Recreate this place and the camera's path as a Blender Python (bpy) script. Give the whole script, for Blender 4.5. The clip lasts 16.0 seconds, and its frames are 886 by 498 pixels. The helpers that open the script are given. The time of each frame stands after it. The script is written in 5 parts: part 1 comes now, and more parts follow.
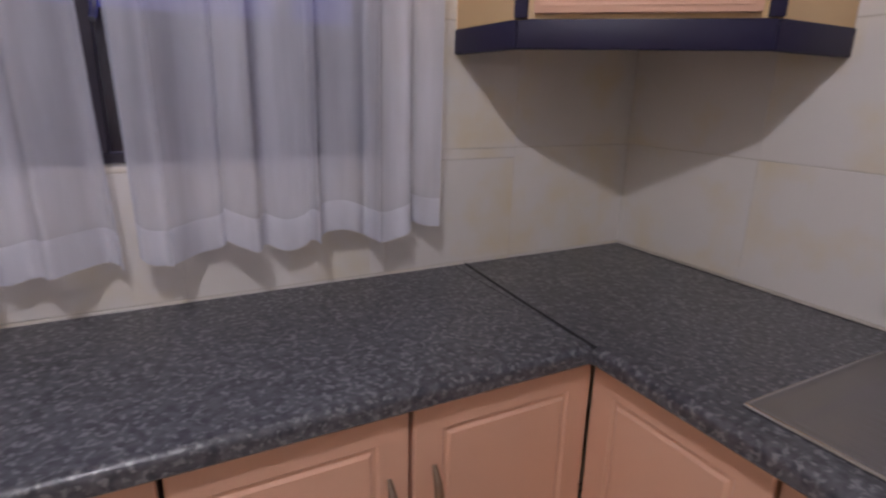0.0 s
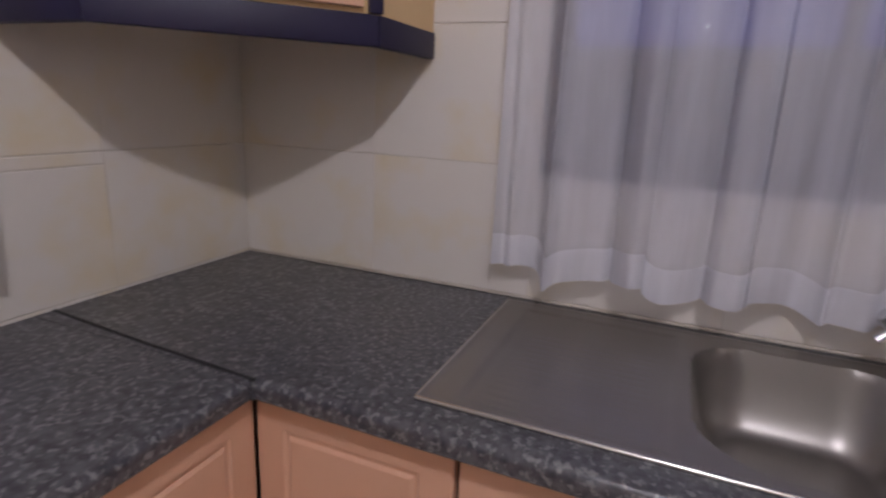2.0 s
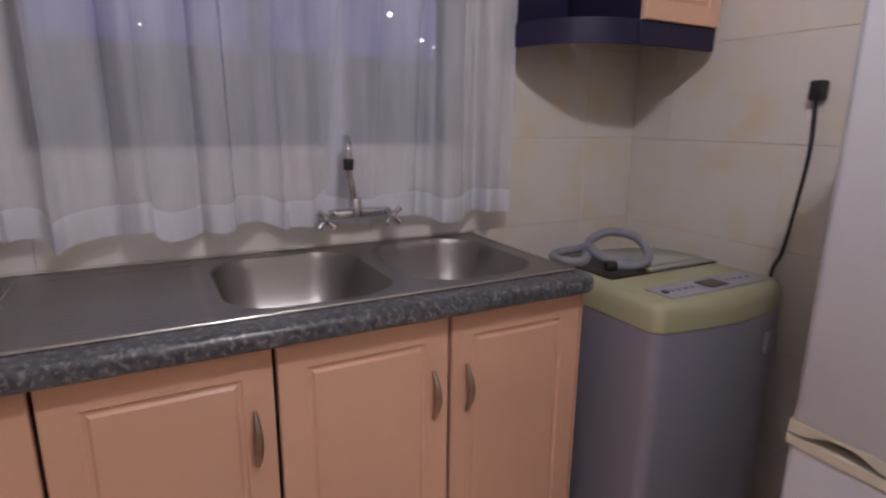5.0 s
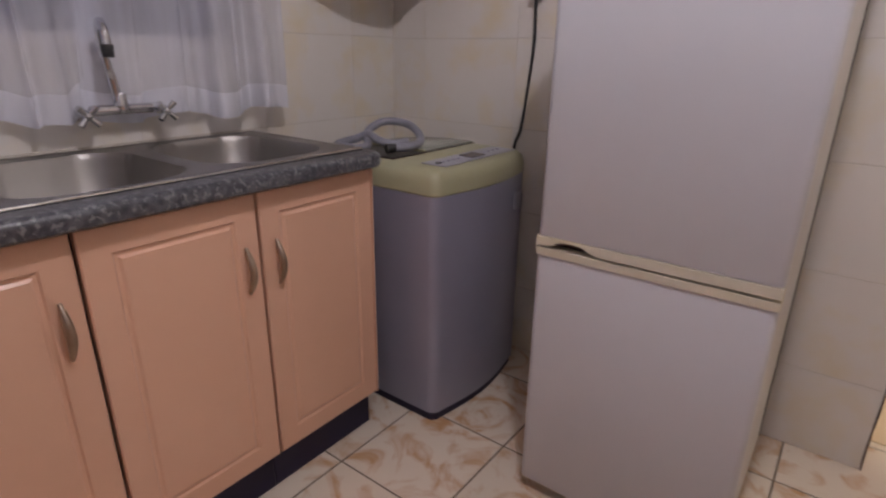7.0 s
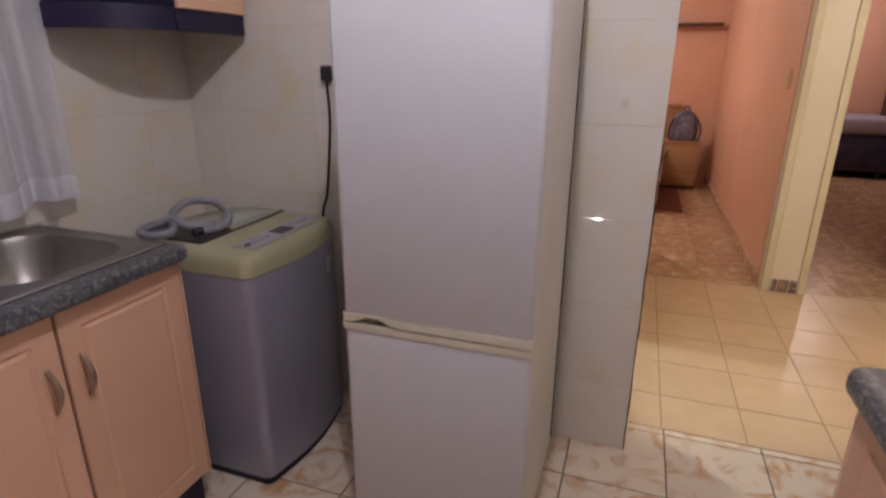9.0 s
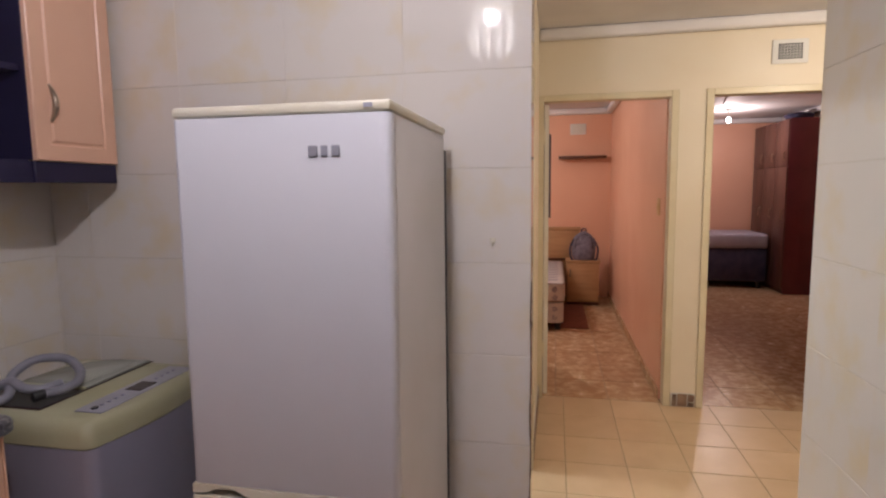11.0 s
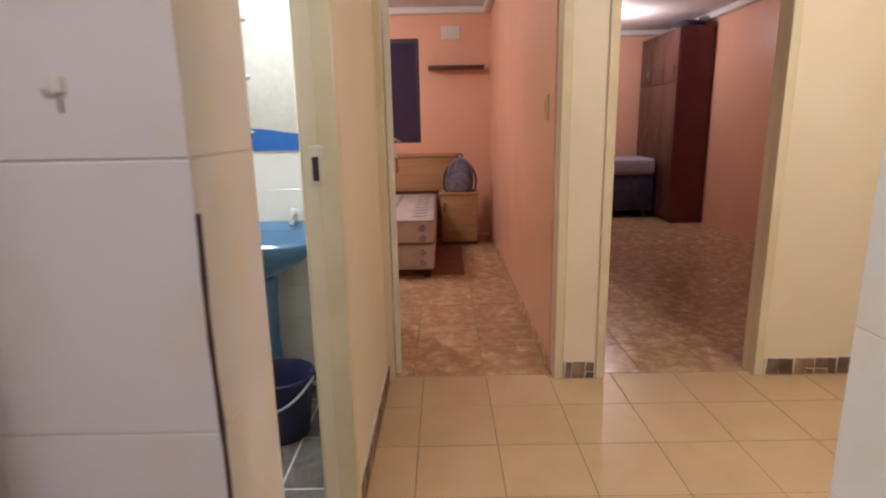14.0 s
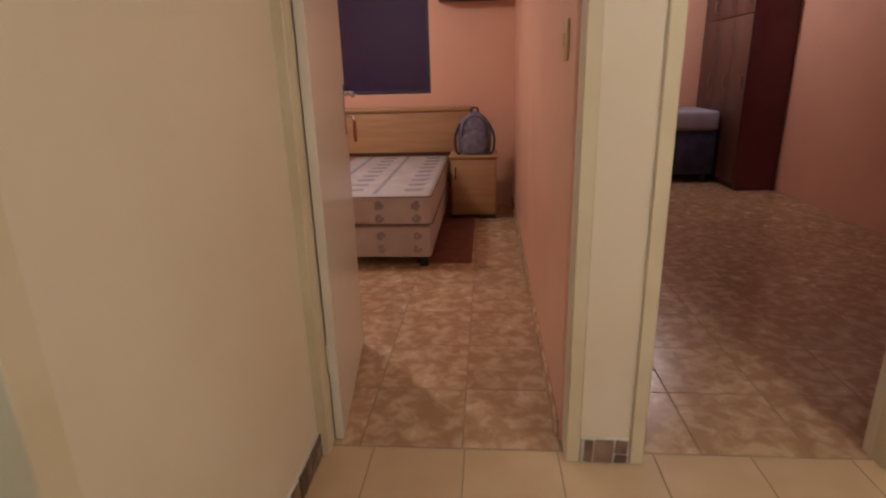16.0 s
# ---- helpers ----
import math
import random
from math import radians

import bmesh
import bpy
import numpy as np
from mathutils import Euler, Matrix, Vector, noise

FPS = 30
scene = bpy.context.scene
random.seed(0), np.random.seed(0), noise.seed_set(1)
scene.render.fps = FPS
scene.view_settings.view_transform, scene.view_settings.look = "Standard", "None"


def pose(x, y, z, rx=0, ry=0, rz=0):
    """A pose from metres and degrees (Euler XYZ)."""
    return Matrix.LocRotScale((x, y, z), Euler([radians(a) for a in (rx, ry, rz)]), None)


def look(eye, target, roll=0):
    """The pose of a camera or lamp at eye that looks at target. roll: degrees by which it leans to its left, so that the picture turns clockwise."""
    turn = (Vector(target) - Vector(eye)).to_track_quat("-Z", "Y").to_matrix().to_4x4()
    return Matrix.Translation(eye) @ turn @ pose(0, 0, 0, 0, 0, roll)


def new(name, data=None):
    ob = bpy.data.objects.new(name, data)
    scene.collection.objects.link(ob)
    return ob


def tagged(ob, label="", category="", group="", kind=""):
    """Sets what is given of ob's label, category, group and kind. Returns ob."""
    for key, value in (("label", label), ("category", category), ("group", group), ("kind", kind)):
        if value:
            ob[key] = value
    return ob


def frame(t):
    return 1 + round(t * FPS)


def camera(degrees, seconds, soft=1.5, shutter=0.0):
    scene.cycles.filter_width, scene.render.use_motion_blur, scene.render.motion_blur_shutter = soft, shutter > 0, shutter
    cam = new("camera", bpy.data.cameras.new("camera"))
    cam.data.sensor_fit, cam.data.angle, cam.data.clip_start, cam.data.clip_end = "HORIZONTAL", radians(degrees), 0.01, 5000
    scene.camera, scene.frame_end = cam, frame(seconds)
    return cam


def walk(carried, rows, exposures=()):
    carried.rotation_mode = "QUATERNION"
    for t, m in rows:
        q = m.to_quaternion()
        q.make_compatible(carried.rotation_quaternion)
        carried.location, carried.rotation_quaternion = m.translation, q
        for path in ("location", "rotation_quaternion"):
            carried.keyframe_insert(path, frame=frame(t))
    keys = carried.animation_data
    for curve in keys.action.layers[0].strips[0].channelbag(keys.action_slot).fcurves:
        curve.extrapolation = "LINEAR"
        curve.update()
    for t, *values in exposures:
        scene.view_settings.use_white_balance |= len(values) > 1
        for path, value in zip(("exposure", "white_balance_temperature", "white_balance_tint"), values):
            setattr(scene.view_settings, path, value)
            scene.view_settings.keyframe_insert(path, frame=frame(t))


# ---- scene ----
cam = camera(77.6, 16.0, soft=2.2, shutter=0.4)
PATH = [
    (0, (-1.305, -1.244, 1.359), (-0.392, 0.448, 0.808), 1.4),
    (0.5, (-1.275, -1.226, 1.356), (-0.124, 0.31, 0.791), 2.2),
    (1, (-1.25, -1.197, 1.356), (0.11, 0.158, 0.796), 2.5),
    (1.5, (-1.222, -1.163, 1.348), (0.359, -0.061, 0.811), 2.5),
    (2, (-1.229, -1.13, 1.345), (0.558, -0.388, 0.838), 2.6),
    (2.5, (-1.258, -1.089, 1.345), (0.652, -0.754, 0.855), 2.7),
    (3, (-1.285, -1.101, 1.337), (0.657, -1.058, 0.858), 2.1),
    (3.5, (-1.333, -1.122, 1.333), (0.601, -1.352, 0.875), 2.0),
    (4, (-1.395, -1.136, 1.371), (0.468, -1.622, 0.829), 2.2),
    (4.5, (-1.489, -1.148, 1.33), (0.323, -1.841, 0.844), 1.0),
    (4.7, (-1.522, -1.128, 1.304), (0.256, -1.922, 0.848), 1.0),
    (6.8, (-1.647, -0.944, 1.173), (-0.459, -2.417, 0.524), 0.8),
    (7, (-1.642, -0.927, 1.167), (-0.515, -2.435, 0.49), 0.9),
    (7.5, (-1.664, -0.893, 1.169), (-0.756, -2.52, 0.441), 0.9),
    (8, (-1.723, -0.883, 1.227), (-0.999, -2.597, 0.492), 0.4),
    (8.5, (-1.753, -0.881, 1.312), (-1.099, -2.621, 0.574), 0.3),
    (9, (-1.775, -0.868, 1.394), (-1.151, -2.659, 0.76), 0.3),
    (9.5, (-1.802, -0.863, 1.439), (-1.223, -2.728, 1.009), 0.1),
    (10, (-1.839, -0.865, 1.464), (-1.334, -2.776, 1.163), 0.0),
    (10.2, (-1.854, -0.869, 1.467), (-1.377, -2.793, 1.201), -0.1),
    (12.3, (-2.005, -1.284, 1.377), (-1.817, -3.265, 1.176), -0.8),
    (12.5, (-1.997, -1.36, 1.355), (-1.877, -3.345, 1.143), -0.7),
    (13, (-1.996, -1.594, 1.31), (-2.042, -3.571, 1.016), -0.8),
    (13.5, (-2.05, -1.903, 1.275), (-2.102, -3.868, 0.909), -1.1),
    (14, (-2.113, -2.181, 1.241), (-2.105, -4.132, 0.805), -1.1),
    (14.5, (-2.182, -2.436, 1.225), (-2.192, -4.371, 0.721), -1.3),
    (15, (-2.284, -2.712, 1.208), (-2.303, -4.633, 0.65), -1.5),
    (15.5, (-2.365, -2.934, 1.224), (-2.279, -4.846, 0.645), -1.5),
    (16, (-2.388, -3.175, 1.232), (-2.227, -5.074, 0.626), -1.6),
]
walk(cam, [(t, look(eye, target, roll)) for t, eye, target, roll in PATH],
     [(0.0, 0.0, 6250, 10), (2.0, 0.0, 6400, 10), (4.5, 0.0, 6450, 10), (7.0, 0.05, 6550, 10), (8.0, 0.02, 6600, 10), (10.0, -0.12, 6560, 10),
      (12.5, -0.06, 6430, 10), (13.3, 0.0, 6350, 10), (14.5, -0.03, 6300, 10), (15.5, 0.0, 6300, 10), (16.0, -0.38, 6300, 10)])

# ---- world and lights ----
world = bpy.data.worlds.new("night")
scene.world = world
world.use_nodes = True
night_sky = world.node_tree.nodes["Background"]
night_sky.inputs[0].default_value, night_sky.inputs[1].default_value = (0.10, 0.10, 0.42, 1), 0.5


def lamp(name, place, watts, colour, radius):
    data = bpy.data.lights.new(name, "POINT")
    data.energy, data.color, data.shadow_soft_size = watts, colour, radius
    ob = new(name, data)
    ob.location = place
    return ob


KITCHEN_LAMP, HALL_LAMP = (-1.57, -1.38, 2.41), (-3.75, -3.3, 2.28)
BED1_LAMP, BED2_LAMP, BATH_LAMP = (-0.75, -6.75, 2.25), (-4.18, -9.05, 2.24), (-1.0, -3.75, 2.25)
lamp("kitchen_lamp_light", KITCHEN_LAMP, 38, (0.94, 0.88, 0.97), 0.03)
# Hall source is unseen; its place is assumed from the warm light there.
lamp("hall_lamp_light", HALL_LAMP, 43, (1.0, 0.87, 0.73), 0.05)
lamp("bedroom_lamp_light", BED1_LAMP, 52, (1.0, 0.92, 0.88), 0.05)
lamp("back_bedroom_lamp_light", BED2_LAMP, 27, (1.0, 0.83, 0.82), 0.04)
lamp("bathroom_lamp_light", BATH_LAMP, 46, (0.90, 0.96, 1.0), 0.05)


# ---- materials ----
def mat(name, c1, c2=None, scale=6.0, rough=0.5, metal=0.0, bump=0.0, bscale=80.0, vary=0.06,
        lo=0.35, hi=0.65, c3=None, scale3=40.0, share3=0.5, rvar=0.025, stretch=(1, 1, 1), distort=0.0, detail=4.0):
    """A surface with two colours mixed by coarse noise, a third by fine noise, uneven gloss and fine relief."""
    m = bpy.data.materials.new(name)
    m.use_nodes = True
    nt = m.node_tree
    bsdf = nt.nodes["Principled BSDF"]
    link = nt.links.new
    co = nt.nodes.new("ShaderNodeTexCoord")
    info = nt.nodes.new("ShaderNodeObjectInfo")
    mul = nt.nodes.new("ShaderNodeMath")
    mul.operation = "MULTIPLY"
    mul.inputs[1].default_value = 37.0
    link(info.outputs["Random"], mul.inputs[0])
    add = nt.nodes.new("ShaderNodeVectorMath")
    link(co.outputs["Object"], add.inputs[0])
    link(mul.outputs[0], add.inputs[1])
    mp = nt.nodes.new("ShaderNodeMapping")
    mp.inputs["Scale"].default_value = stretch
    link(add.outputs[0], mp.inputs[0])

    def noisy(sc, det, dist=0.0):
        n = nt.nodes.new("ShaderNodeTexNoise")
        n.inputs["Scale"].default_value, n.inputs["Detail"].default_value, n.inputs["Distortion"].default_value = sc, det, dist
        link(mp.outputs[0], n.inputs["Vector"])
        return n

    def ramp(src, a, b):
        r = nt.nodes.new("ShaderNodeMapRange")
        r.inputs[1].default_value, r.inputs[2].default_value = a, b
        link(src, r.inputs[0])
        return r.outputs[0]

    def mix(fac, a, b):
        x = nt.nodes.new("ShaderNodeMix")
        x.data_type = "RGBA"
        link(fac, x.inputs[0])
        for sock, v in ((x.inputs[6], a), (x.inputs[7], b)):
            if isinstance(v, tuple):
                sock.default_value = (*v, 1)
            else:
                link(v, sock)
        return x.outputs[2]

    c2 = c2 or tuple(v * 0.9 for v in c1)
    coarse = noisy(scale, detail, distort)
    colour = mix(ramp(coarse.outputs[0], lo, hi), c1, c2)
    fine = noisy(scale3, 3.0)
    if c3:
        colour = mix(ramp(fine.outputs[0], 1 - share3, 1 - share3 + 0.12), colour, c3)
    hsv = nt.nodes.new("ShaderNodeHueSaturation")
    val = nt.nodes.new("ShaderNodeMapRange")
    val.inputs[3].default_value, val.inputs[4].default_value = 1 - vary, 1 + vary
    link(info.outputs["Random"], val.inputs[0])
    link(val.outputs[0], hsv.inputs["Value"])
    link(colour, hsv.inputs["Color"])
    link(hsv.outputs[0], bsdf.inputs["Base Color"])
    rr = nt.nodes.new("ShaderNodeMapRange")
    rr.inputs[1].default_value, rr.inputs[2].default_value = 0.3, 0.7
    rr.inputs[3].default_value, rr.inputs[4].default_value = max(0.02, rough - rvar), rough + rvar
    link(coarse.outputs[0], rr.inputs[0])
    link(rr.outputs[0], bsdf.inputs["Roughness"])
    bsdf.inputs["Metallic"].default_value = metal
    if bump:
        bn = noisy(bscale, 3.0)
        b = nt.nodes.new("ShaderNodeBump")
        b.inputs["Strength"].default_value, b.inputs["Distance"].default_value = bump, 0.004
        link(bn.outputs[0], b.inputs["Height"])
        link(b.outputs[0], bsdf.inputs["Normal"])
    return m


def glow(name, colour, strength):
    m = bpy.data.materials.new(name)
    m.use_nodes = True
    b = m.node_tree.nodes["Principled BSDF"]
    b.inputs["Base Color"].default_value = (0.9, 0.9, 0.9, 1)
    b.inputs["Emission Color"].default_value, b.inputs["Emission Strength"].default_value = (*colour, 1), strength
    return m


def glass(name, colour=(1, 1, 1), rough=0.0):
    m = bpy.data.materials.new(name)
    m.use_nodes = True
    b = m.node_tree.nodes["Principled BSDF"]
    b.inputs["Base Color"].default_value, b.inputs["Roughness"].default_value = (*colour, 1), rough
    b.inputs["Transmission Weight"].default_value, b.inputs["IOR"].default_value = 1.0, 1.45
    return m


def sheer(name, clear):
    """Thin woven net: threads that scatter light, holes between that let it through."""
    m = bpy.data.materials.new(name)
    m.use_nodes = True
    nt = m.node_tree
    nt.nodes.remove(nt.nodes["Principled BSDF"])
    out = nt.nodes["Material Output"]
    d, tr, tl = (nt.nodes.new("ShaderNodeBsdf" + k) for k in ("Diffuse", "Transparent", "Translucent"))
    d.inputs[0].default_value = tl.inputs[0].default_value = (0.82, 0.83, 0.91, 1)
    a, b = nt.nodes.new("ShaderNodeMixShader"), nt.nodes.new("ShaderNodeMixShader")
    a.inputs[0].default_value = 0.35
    nt.links.new(d.outputs[0], a.inputs[1])
    nt.links.new(tl.outputs[0], a.inputs[2])
    co, n, r = nt.nodes.new("ShaderNodeTexCoord"), nt.nodes.new("ShaderNodeTexNoise"), nt.nodes.new("ShaderNodeMapRange")
    mp = nt.nodes.new("ShaderNodeMapping")
    mp.inputs["Scale"].default_value = (1, 1, 0.12)
    nt.links.new(co.outputs["Object"], mp.inputs[0])
    nt.links.new(mp.outputs[0], n.inputs["Vector"])
    n.inputs["Scale"].default_value, n.inputs["Detail"].default_value = 16, 6
    r.inputs[1].default_value, r.inputs[2].default_value = 0.3, 0.7
    r.inputs[3].default_value, r.inputs[4].default_value = clear + 0.1, clear - 0.1
    nt.links.new(n.outputs[0], r.inputs[0])
    nt.links.new(r.outputs[0], b.inputs[0])
    nt.links.new(a.outputs[0], b.inputs[1])
    nt.links.new(tr.outputs[0], b.inputs[2])
    nt.links.new(b.outputs[0], out.inputs[0])
    return m


M_WORKTOP = mat("speckled_laminate", (0.038, 0.039, 0.048), (0.10, 0.101, 0.113), 60, 0.33, 0, 0.05, 200, 0, 0.36, 0.64, (0.20, 0.20, 0.21), 95, 0.47)
M_PEACH = mat("peach_foil", (0.74, 0.452, 0.315), (0.71, 0.427, 0.295), 2, 0.33, 0, 0.02, 300, 0.03)
M_SIDE = mat("yellow_melamine", (0.66, 0.46, 0.24), (0.62, 0.42, 0.21), 3, 0.4, 0, 0.02, 200, 0.02)
M_BLACK = mat("black_melamine", (0.008, 0.005, 0.032), (0.010, 0.007, 0.040), 5, 0.55, 0, 0.02, 200, 0.04)
# Near-black brown: shade of door gaps and recesses put into the colour; also plain dark parts.
M_GAP = mat("dark_brown_and_gap_shade", (0.05, 0.018, 0.016), (0.03, 0.012, 0.012), 5, 0.6)
M_TILE = mat("glazed_wall_tile", (0.72, 0.68, 0.635), (0.72, 0.625, 0.45), 6.5, 0.045, 0, 0.02, 22, 0.008, 0.48, 0.78, rvar=0.012)
M_GROUT = mat("grout", (0.62, 0.57, 0.50), (0.54, 0.49, 0.42), 20, 0.8, 0, 0.1, 200, 0)
M_KFLOOR = mat("veined_floor_tile", (0.75, 0.655, 0.54), (0.57, 0.34, 0.18), 5.5, 0.2, 0, 0.02, 60, 0.05, 0.49, 0.70, distort=2.6, detail=7)
M_FGROUT = mat("floor_grout", (0.22, 0.17, 0.12), (0.16, 0.12, 0.09), 20, 0.9, 0, 0.1, 200, 0)
M_HFLOOR = mat("tan_floor_tile", (0.62, 0.46, 0.295), (0.57, 0.41, 0.25), 7, 0.32, 0, 0.02, 60, 0.03, 0.3, 0.7)
M_BFLOOR = mat("mottled_brown_tile", (0.43, 0.262, 0.145), (0.60, 0.43, 0.27), 15, 0.25, 0, 0.03, 60, 0.07, 0.42, 0.62, distort=0.5, detail=5)
M_SLATE = mat("slate_tile", (0.11, 0.095, 0.088), (0.20, 0.175, 0.155), 8, 0.4, 0, 0.1, 40, 0.15, 0.4, 0.65, distort=1.5)
M_BGROUT = mat("brown_grout", (0.33, 0.24, 0.16), (0.26, 0.18, 0.12), 20, 0.9, 0, 0.1, 200, 0)
M_HGROUT = mat("tan_grout", (0.40, 0.31, 0.20), (0.32, 0.24, 0.15), 20, 0.9, 0, 0.1, 200, 0)
M_SGROUT = mat("pale_grout", (0.66, 0.64, 0.60), None, 20, 0.9)
M_STEEL = mat("brushed_steel", (0.36, 0.345, 0.33), (0.33, 0.315, 0.30), 4, 0.39, 1.0, 0.02, 400, 0, stretch=(1, 0.3, 1), rvar=0.02)
# Paler than the basin's steel, so the rim's highlight is partly in the colour.
M_RIM = mat("pale_steel_rim_highlight", (0.62, 0.60, 0.57), (0.55, 0.53, 0.50), 6, 0.2, 1.0)
M_CHROME = mat("chrome", (0.72, 0.72, 0.74), (0.62, 0.62, 0.64), 10, 0.1, 1.0, rvar=0.04)
M_HANDLE = mat("aged_brass_handle", (0.42, 0.33, 0.25), (0.32, 0.25, 0.19), 20, 0.32, 0.85)
M_DARKPL = mat("black_plastic", (0.02, 0.02, 0.022), None, 10, 0.4)
M_FRIDGE = mat("white_enamel_fridge", (0.585, 0.59, 0.635), (0.57, 0.575, 0.62), 2, 0.32, 0, 0.015, 500, 0)
M_FRSIDE = mat("fridge_side_grey", (0.64, 0.62, 0.62), (0.60, 0.58, 0.57), 3, 0.4, 0, 0.02, 300, 0)
M_CREAM = mat("aged_cream_plastic", (0.66, 0.63, 0.54), (0.62, 0.57, 0.43), 6, 0.4)
M_WMBODY = mat("grey_blue_enamel", (0.315, 0.318, 0.41), (0.295, 0.298, 0.385), 3, 0.33, 0.2, 0.02, 300, 0)
M_WMTOP = mat("yellowed_plastic", (0.405, 0.396, 0.264), (0.377, 0.359, 0.216), 5, 0.42, 0, 0.03, 200, 0)
M_WMLID = mat("smoky_lid", (0.40, 0.41, 0.36), (0.33, 0.34, 0.30), 5, 0.15)
M_PANEL = mat("grey_panel", (0.36, 0.36, 0.42), (0.32, 0.32, 0.37), 9, 0.4)
M_SCREEN = mat("display_brown", (0.06, 0.04, 0.04), None, 9, 0.2)
M_HOSE = mat("grey_ribbed_hose", (0.28, 0.28, 0.33), (0.22, 0.22, 0.26), 20, 0.5, 0, 0.1, 300)
M_PLASTER = mat("cream_paint", (0.75, 0.675, 0.545), (0.72, 0.635, 0.495), 2.5, 0.45, 0, 0.1, 90, 0)
M_ORANGE = mat("orange_paint", (0.77, 0.45, 0.315), (0.74, 0.42, 0.29), 2.2, 0.4, 0, 0.1, 90, 0)
M_CEIL = mat("white_ceiling", (0.74, 0.72, 0.72), (0.66, 0.64, 0.65), 2, 0.7, 0, 0.1, 60, 0)
M_FRAME = mat("cream_gloss_paint", (0.69, 0.62, 0.45), (0.63, 0.55, 0.38), 5, 0.35, 0, 0.05, 120, 0)
M_DOORW = mat("white_gloss_door", (0.74, 0.70, 0.62), (0.70, 0.66, 0.58), 3, 0.22, 0, 0.03, 120, 0)
M_STONE = mat("mosaic_stone", (0.13, 0.075, 0.055), (0.26, 0.18, 0.13), 14, 0.5, 0, 0.2, 90, 0.6)
M_WINFR = mat("dark_window_frame", (0.03, 0.025, 0.04), (0.05, 0.04, 0.06), 8, 0.4)
M_NIGHT = glow("night_backdrop", (0.016, 0.012, 0.05), 0.4)
M_NIGHT.node_tree.nodes["Principled BSDF"].inputs["Base Color"].default_value = (0.01, 0.01, 0.02, 1)
M_GLASS = glass("window_glass")
M_SHEER, M_HEM = sheer("sheer_net", 0.38), sheer("doubled_net_hem", 0.13)
M_BLUE = mat("blue_ceramic", (0.10, 0.235, 0.40), (0.085, 0.20, 0.36), 4, 0.12, 0, 0, 10, 0)
M_BLUEG = mat("blue_mirror_glass", (0.02, 0.12, 0.42), (0.02, 0.10, 0.36), 3, 0.08)
M_MIRROR = mat("mirror", (0.82, 0.86, 0.88), (0.80, 0.84, 0.86), 3, 0.03, 1.0, rvar=0.01)
M_BTILE = mat("white_bath_tile", (0.76, 0.74, 0.68), (0.70, 0.67, 0.60), 5, 0.15, 0, 0.02, 40, 0.03)
M_WHITEP = mat("white_plastic", (0.74, 0.75, 0.74), (0.70, 0.71, 0.70), 6, 0.35)
M_FROST = glass("frosted_pane", (0.96, 0.98, 0.98), 0.16)
M_BUCKET = mat("navy_plastic", (0.012, 0.012, 0.05), (0.018, 0.016, 0.065), 8, 0.35, 0, 0.03, 100)
M_WOOD = mat("oak_veneer", (0.48, 0.285, 0.14), (0.40, 0.225, 0.105), 8, 0.42, 0, 0.05, 120, 0, stretch=(0.3, 3, 3))
M_WOODD = mat("dark_wood", (0.10, 0.035, 0.02), (0.07, 0.025, 0.015), 8, 0.4)
M_MAROON = mat("maroon_wardrobe", (0.13, 0.022, 0.03), (0.10, 0.018, 0.026), 4, 0.35, 0, 0.03, 120, 0)
M_WARD = mat("brown_wardrobe_door", (0.12, 0.052, 0.04), (0.085, 0.036, 0.028), 8, 0.35, 0, 0.04, 120, 0, stretch=(1, 1, 0.2))
M_MATTRESS = mat("lilac_grey_cover", (0.40, 0.37, 0.44), (0.34, 0.31, 0.38), 6, 0.8, 0, 0.2, 250, 0)
M_TICK = mat("printed_ticking", (0.55, 0.51, 0.49), (0.47, 0.43, 0.42), 6, 0.75, 0, 0.2, 250, 0)
M_PRINT = mat("grey_print", (0.33, 0.31, 0.34), (0.27, 0.25, 0.29), 10, 0.8)
M_PIPING = mat("brown_piping", (0.22, 0.13, 0.09), None, 10, 0.7)
M_REDBROWN = mat("red_brown_sheet", (0.22, 0.08, 0.05), (0.17, 0.06, 0.04), 12, 0.9, 0, 0.3, 300)
M_BAG = mat("grey_blue_canvas", (0.13, 0.12, 0.17), (0.20, 0.18, 0.24), 22, 0.8, 0, 0.3, 220, c3=(0.30, 0.28, 0.32), scale3=30, share3=0.35)
M_CLOTHD = mat("dark_cloth", (0.03, 0.03, 0.07), (0.06, 0.05, 0.10), 9, 0.85, 0, 0.4, 60)
M_WHITE = mat("white_paint", (0.76, 0.76, 0.75), (0.70, 0.70, 0.68), 5, 0.45)
# Near-black that stands for the shade inside the vent's holes.
M_HOLE = mat("vent_hole_shade", (0.05, 0.05, 0.06), None, 5, 0.8)
M_BULB, M_DOME = glow("lit_bulb", (0.95, 0.95, 1.0), 6), glow("lit_glass_dome", (1.0, 0.93, 0.85), 5)
M_TAG = mat("red_tag", (0.35, 0.08, 0.04), (0.28, 0.06, 0.03), 30, 0.5)
M_PETAL = glow("lit_glass_petal", (1.0, 0.95, 0.95), 5.5)
M_WARMDOME = glow("warm_lit_dome", (1.0, 0.8, 0.5), 5)


# ---- building helpers ----
BASE = {}


def thing(name, place, label, category, group="", kind=""):
    """An empty at the thing's base, to which its parts are given."""
    ob = new(name)
    ob.location = place
    BASE[ob.name] = Vector(place)
    return tagged(ob, label, category, group, kind)


def root_of(ob):
    while ob.parent:
        ob = ob.parent
    return ob


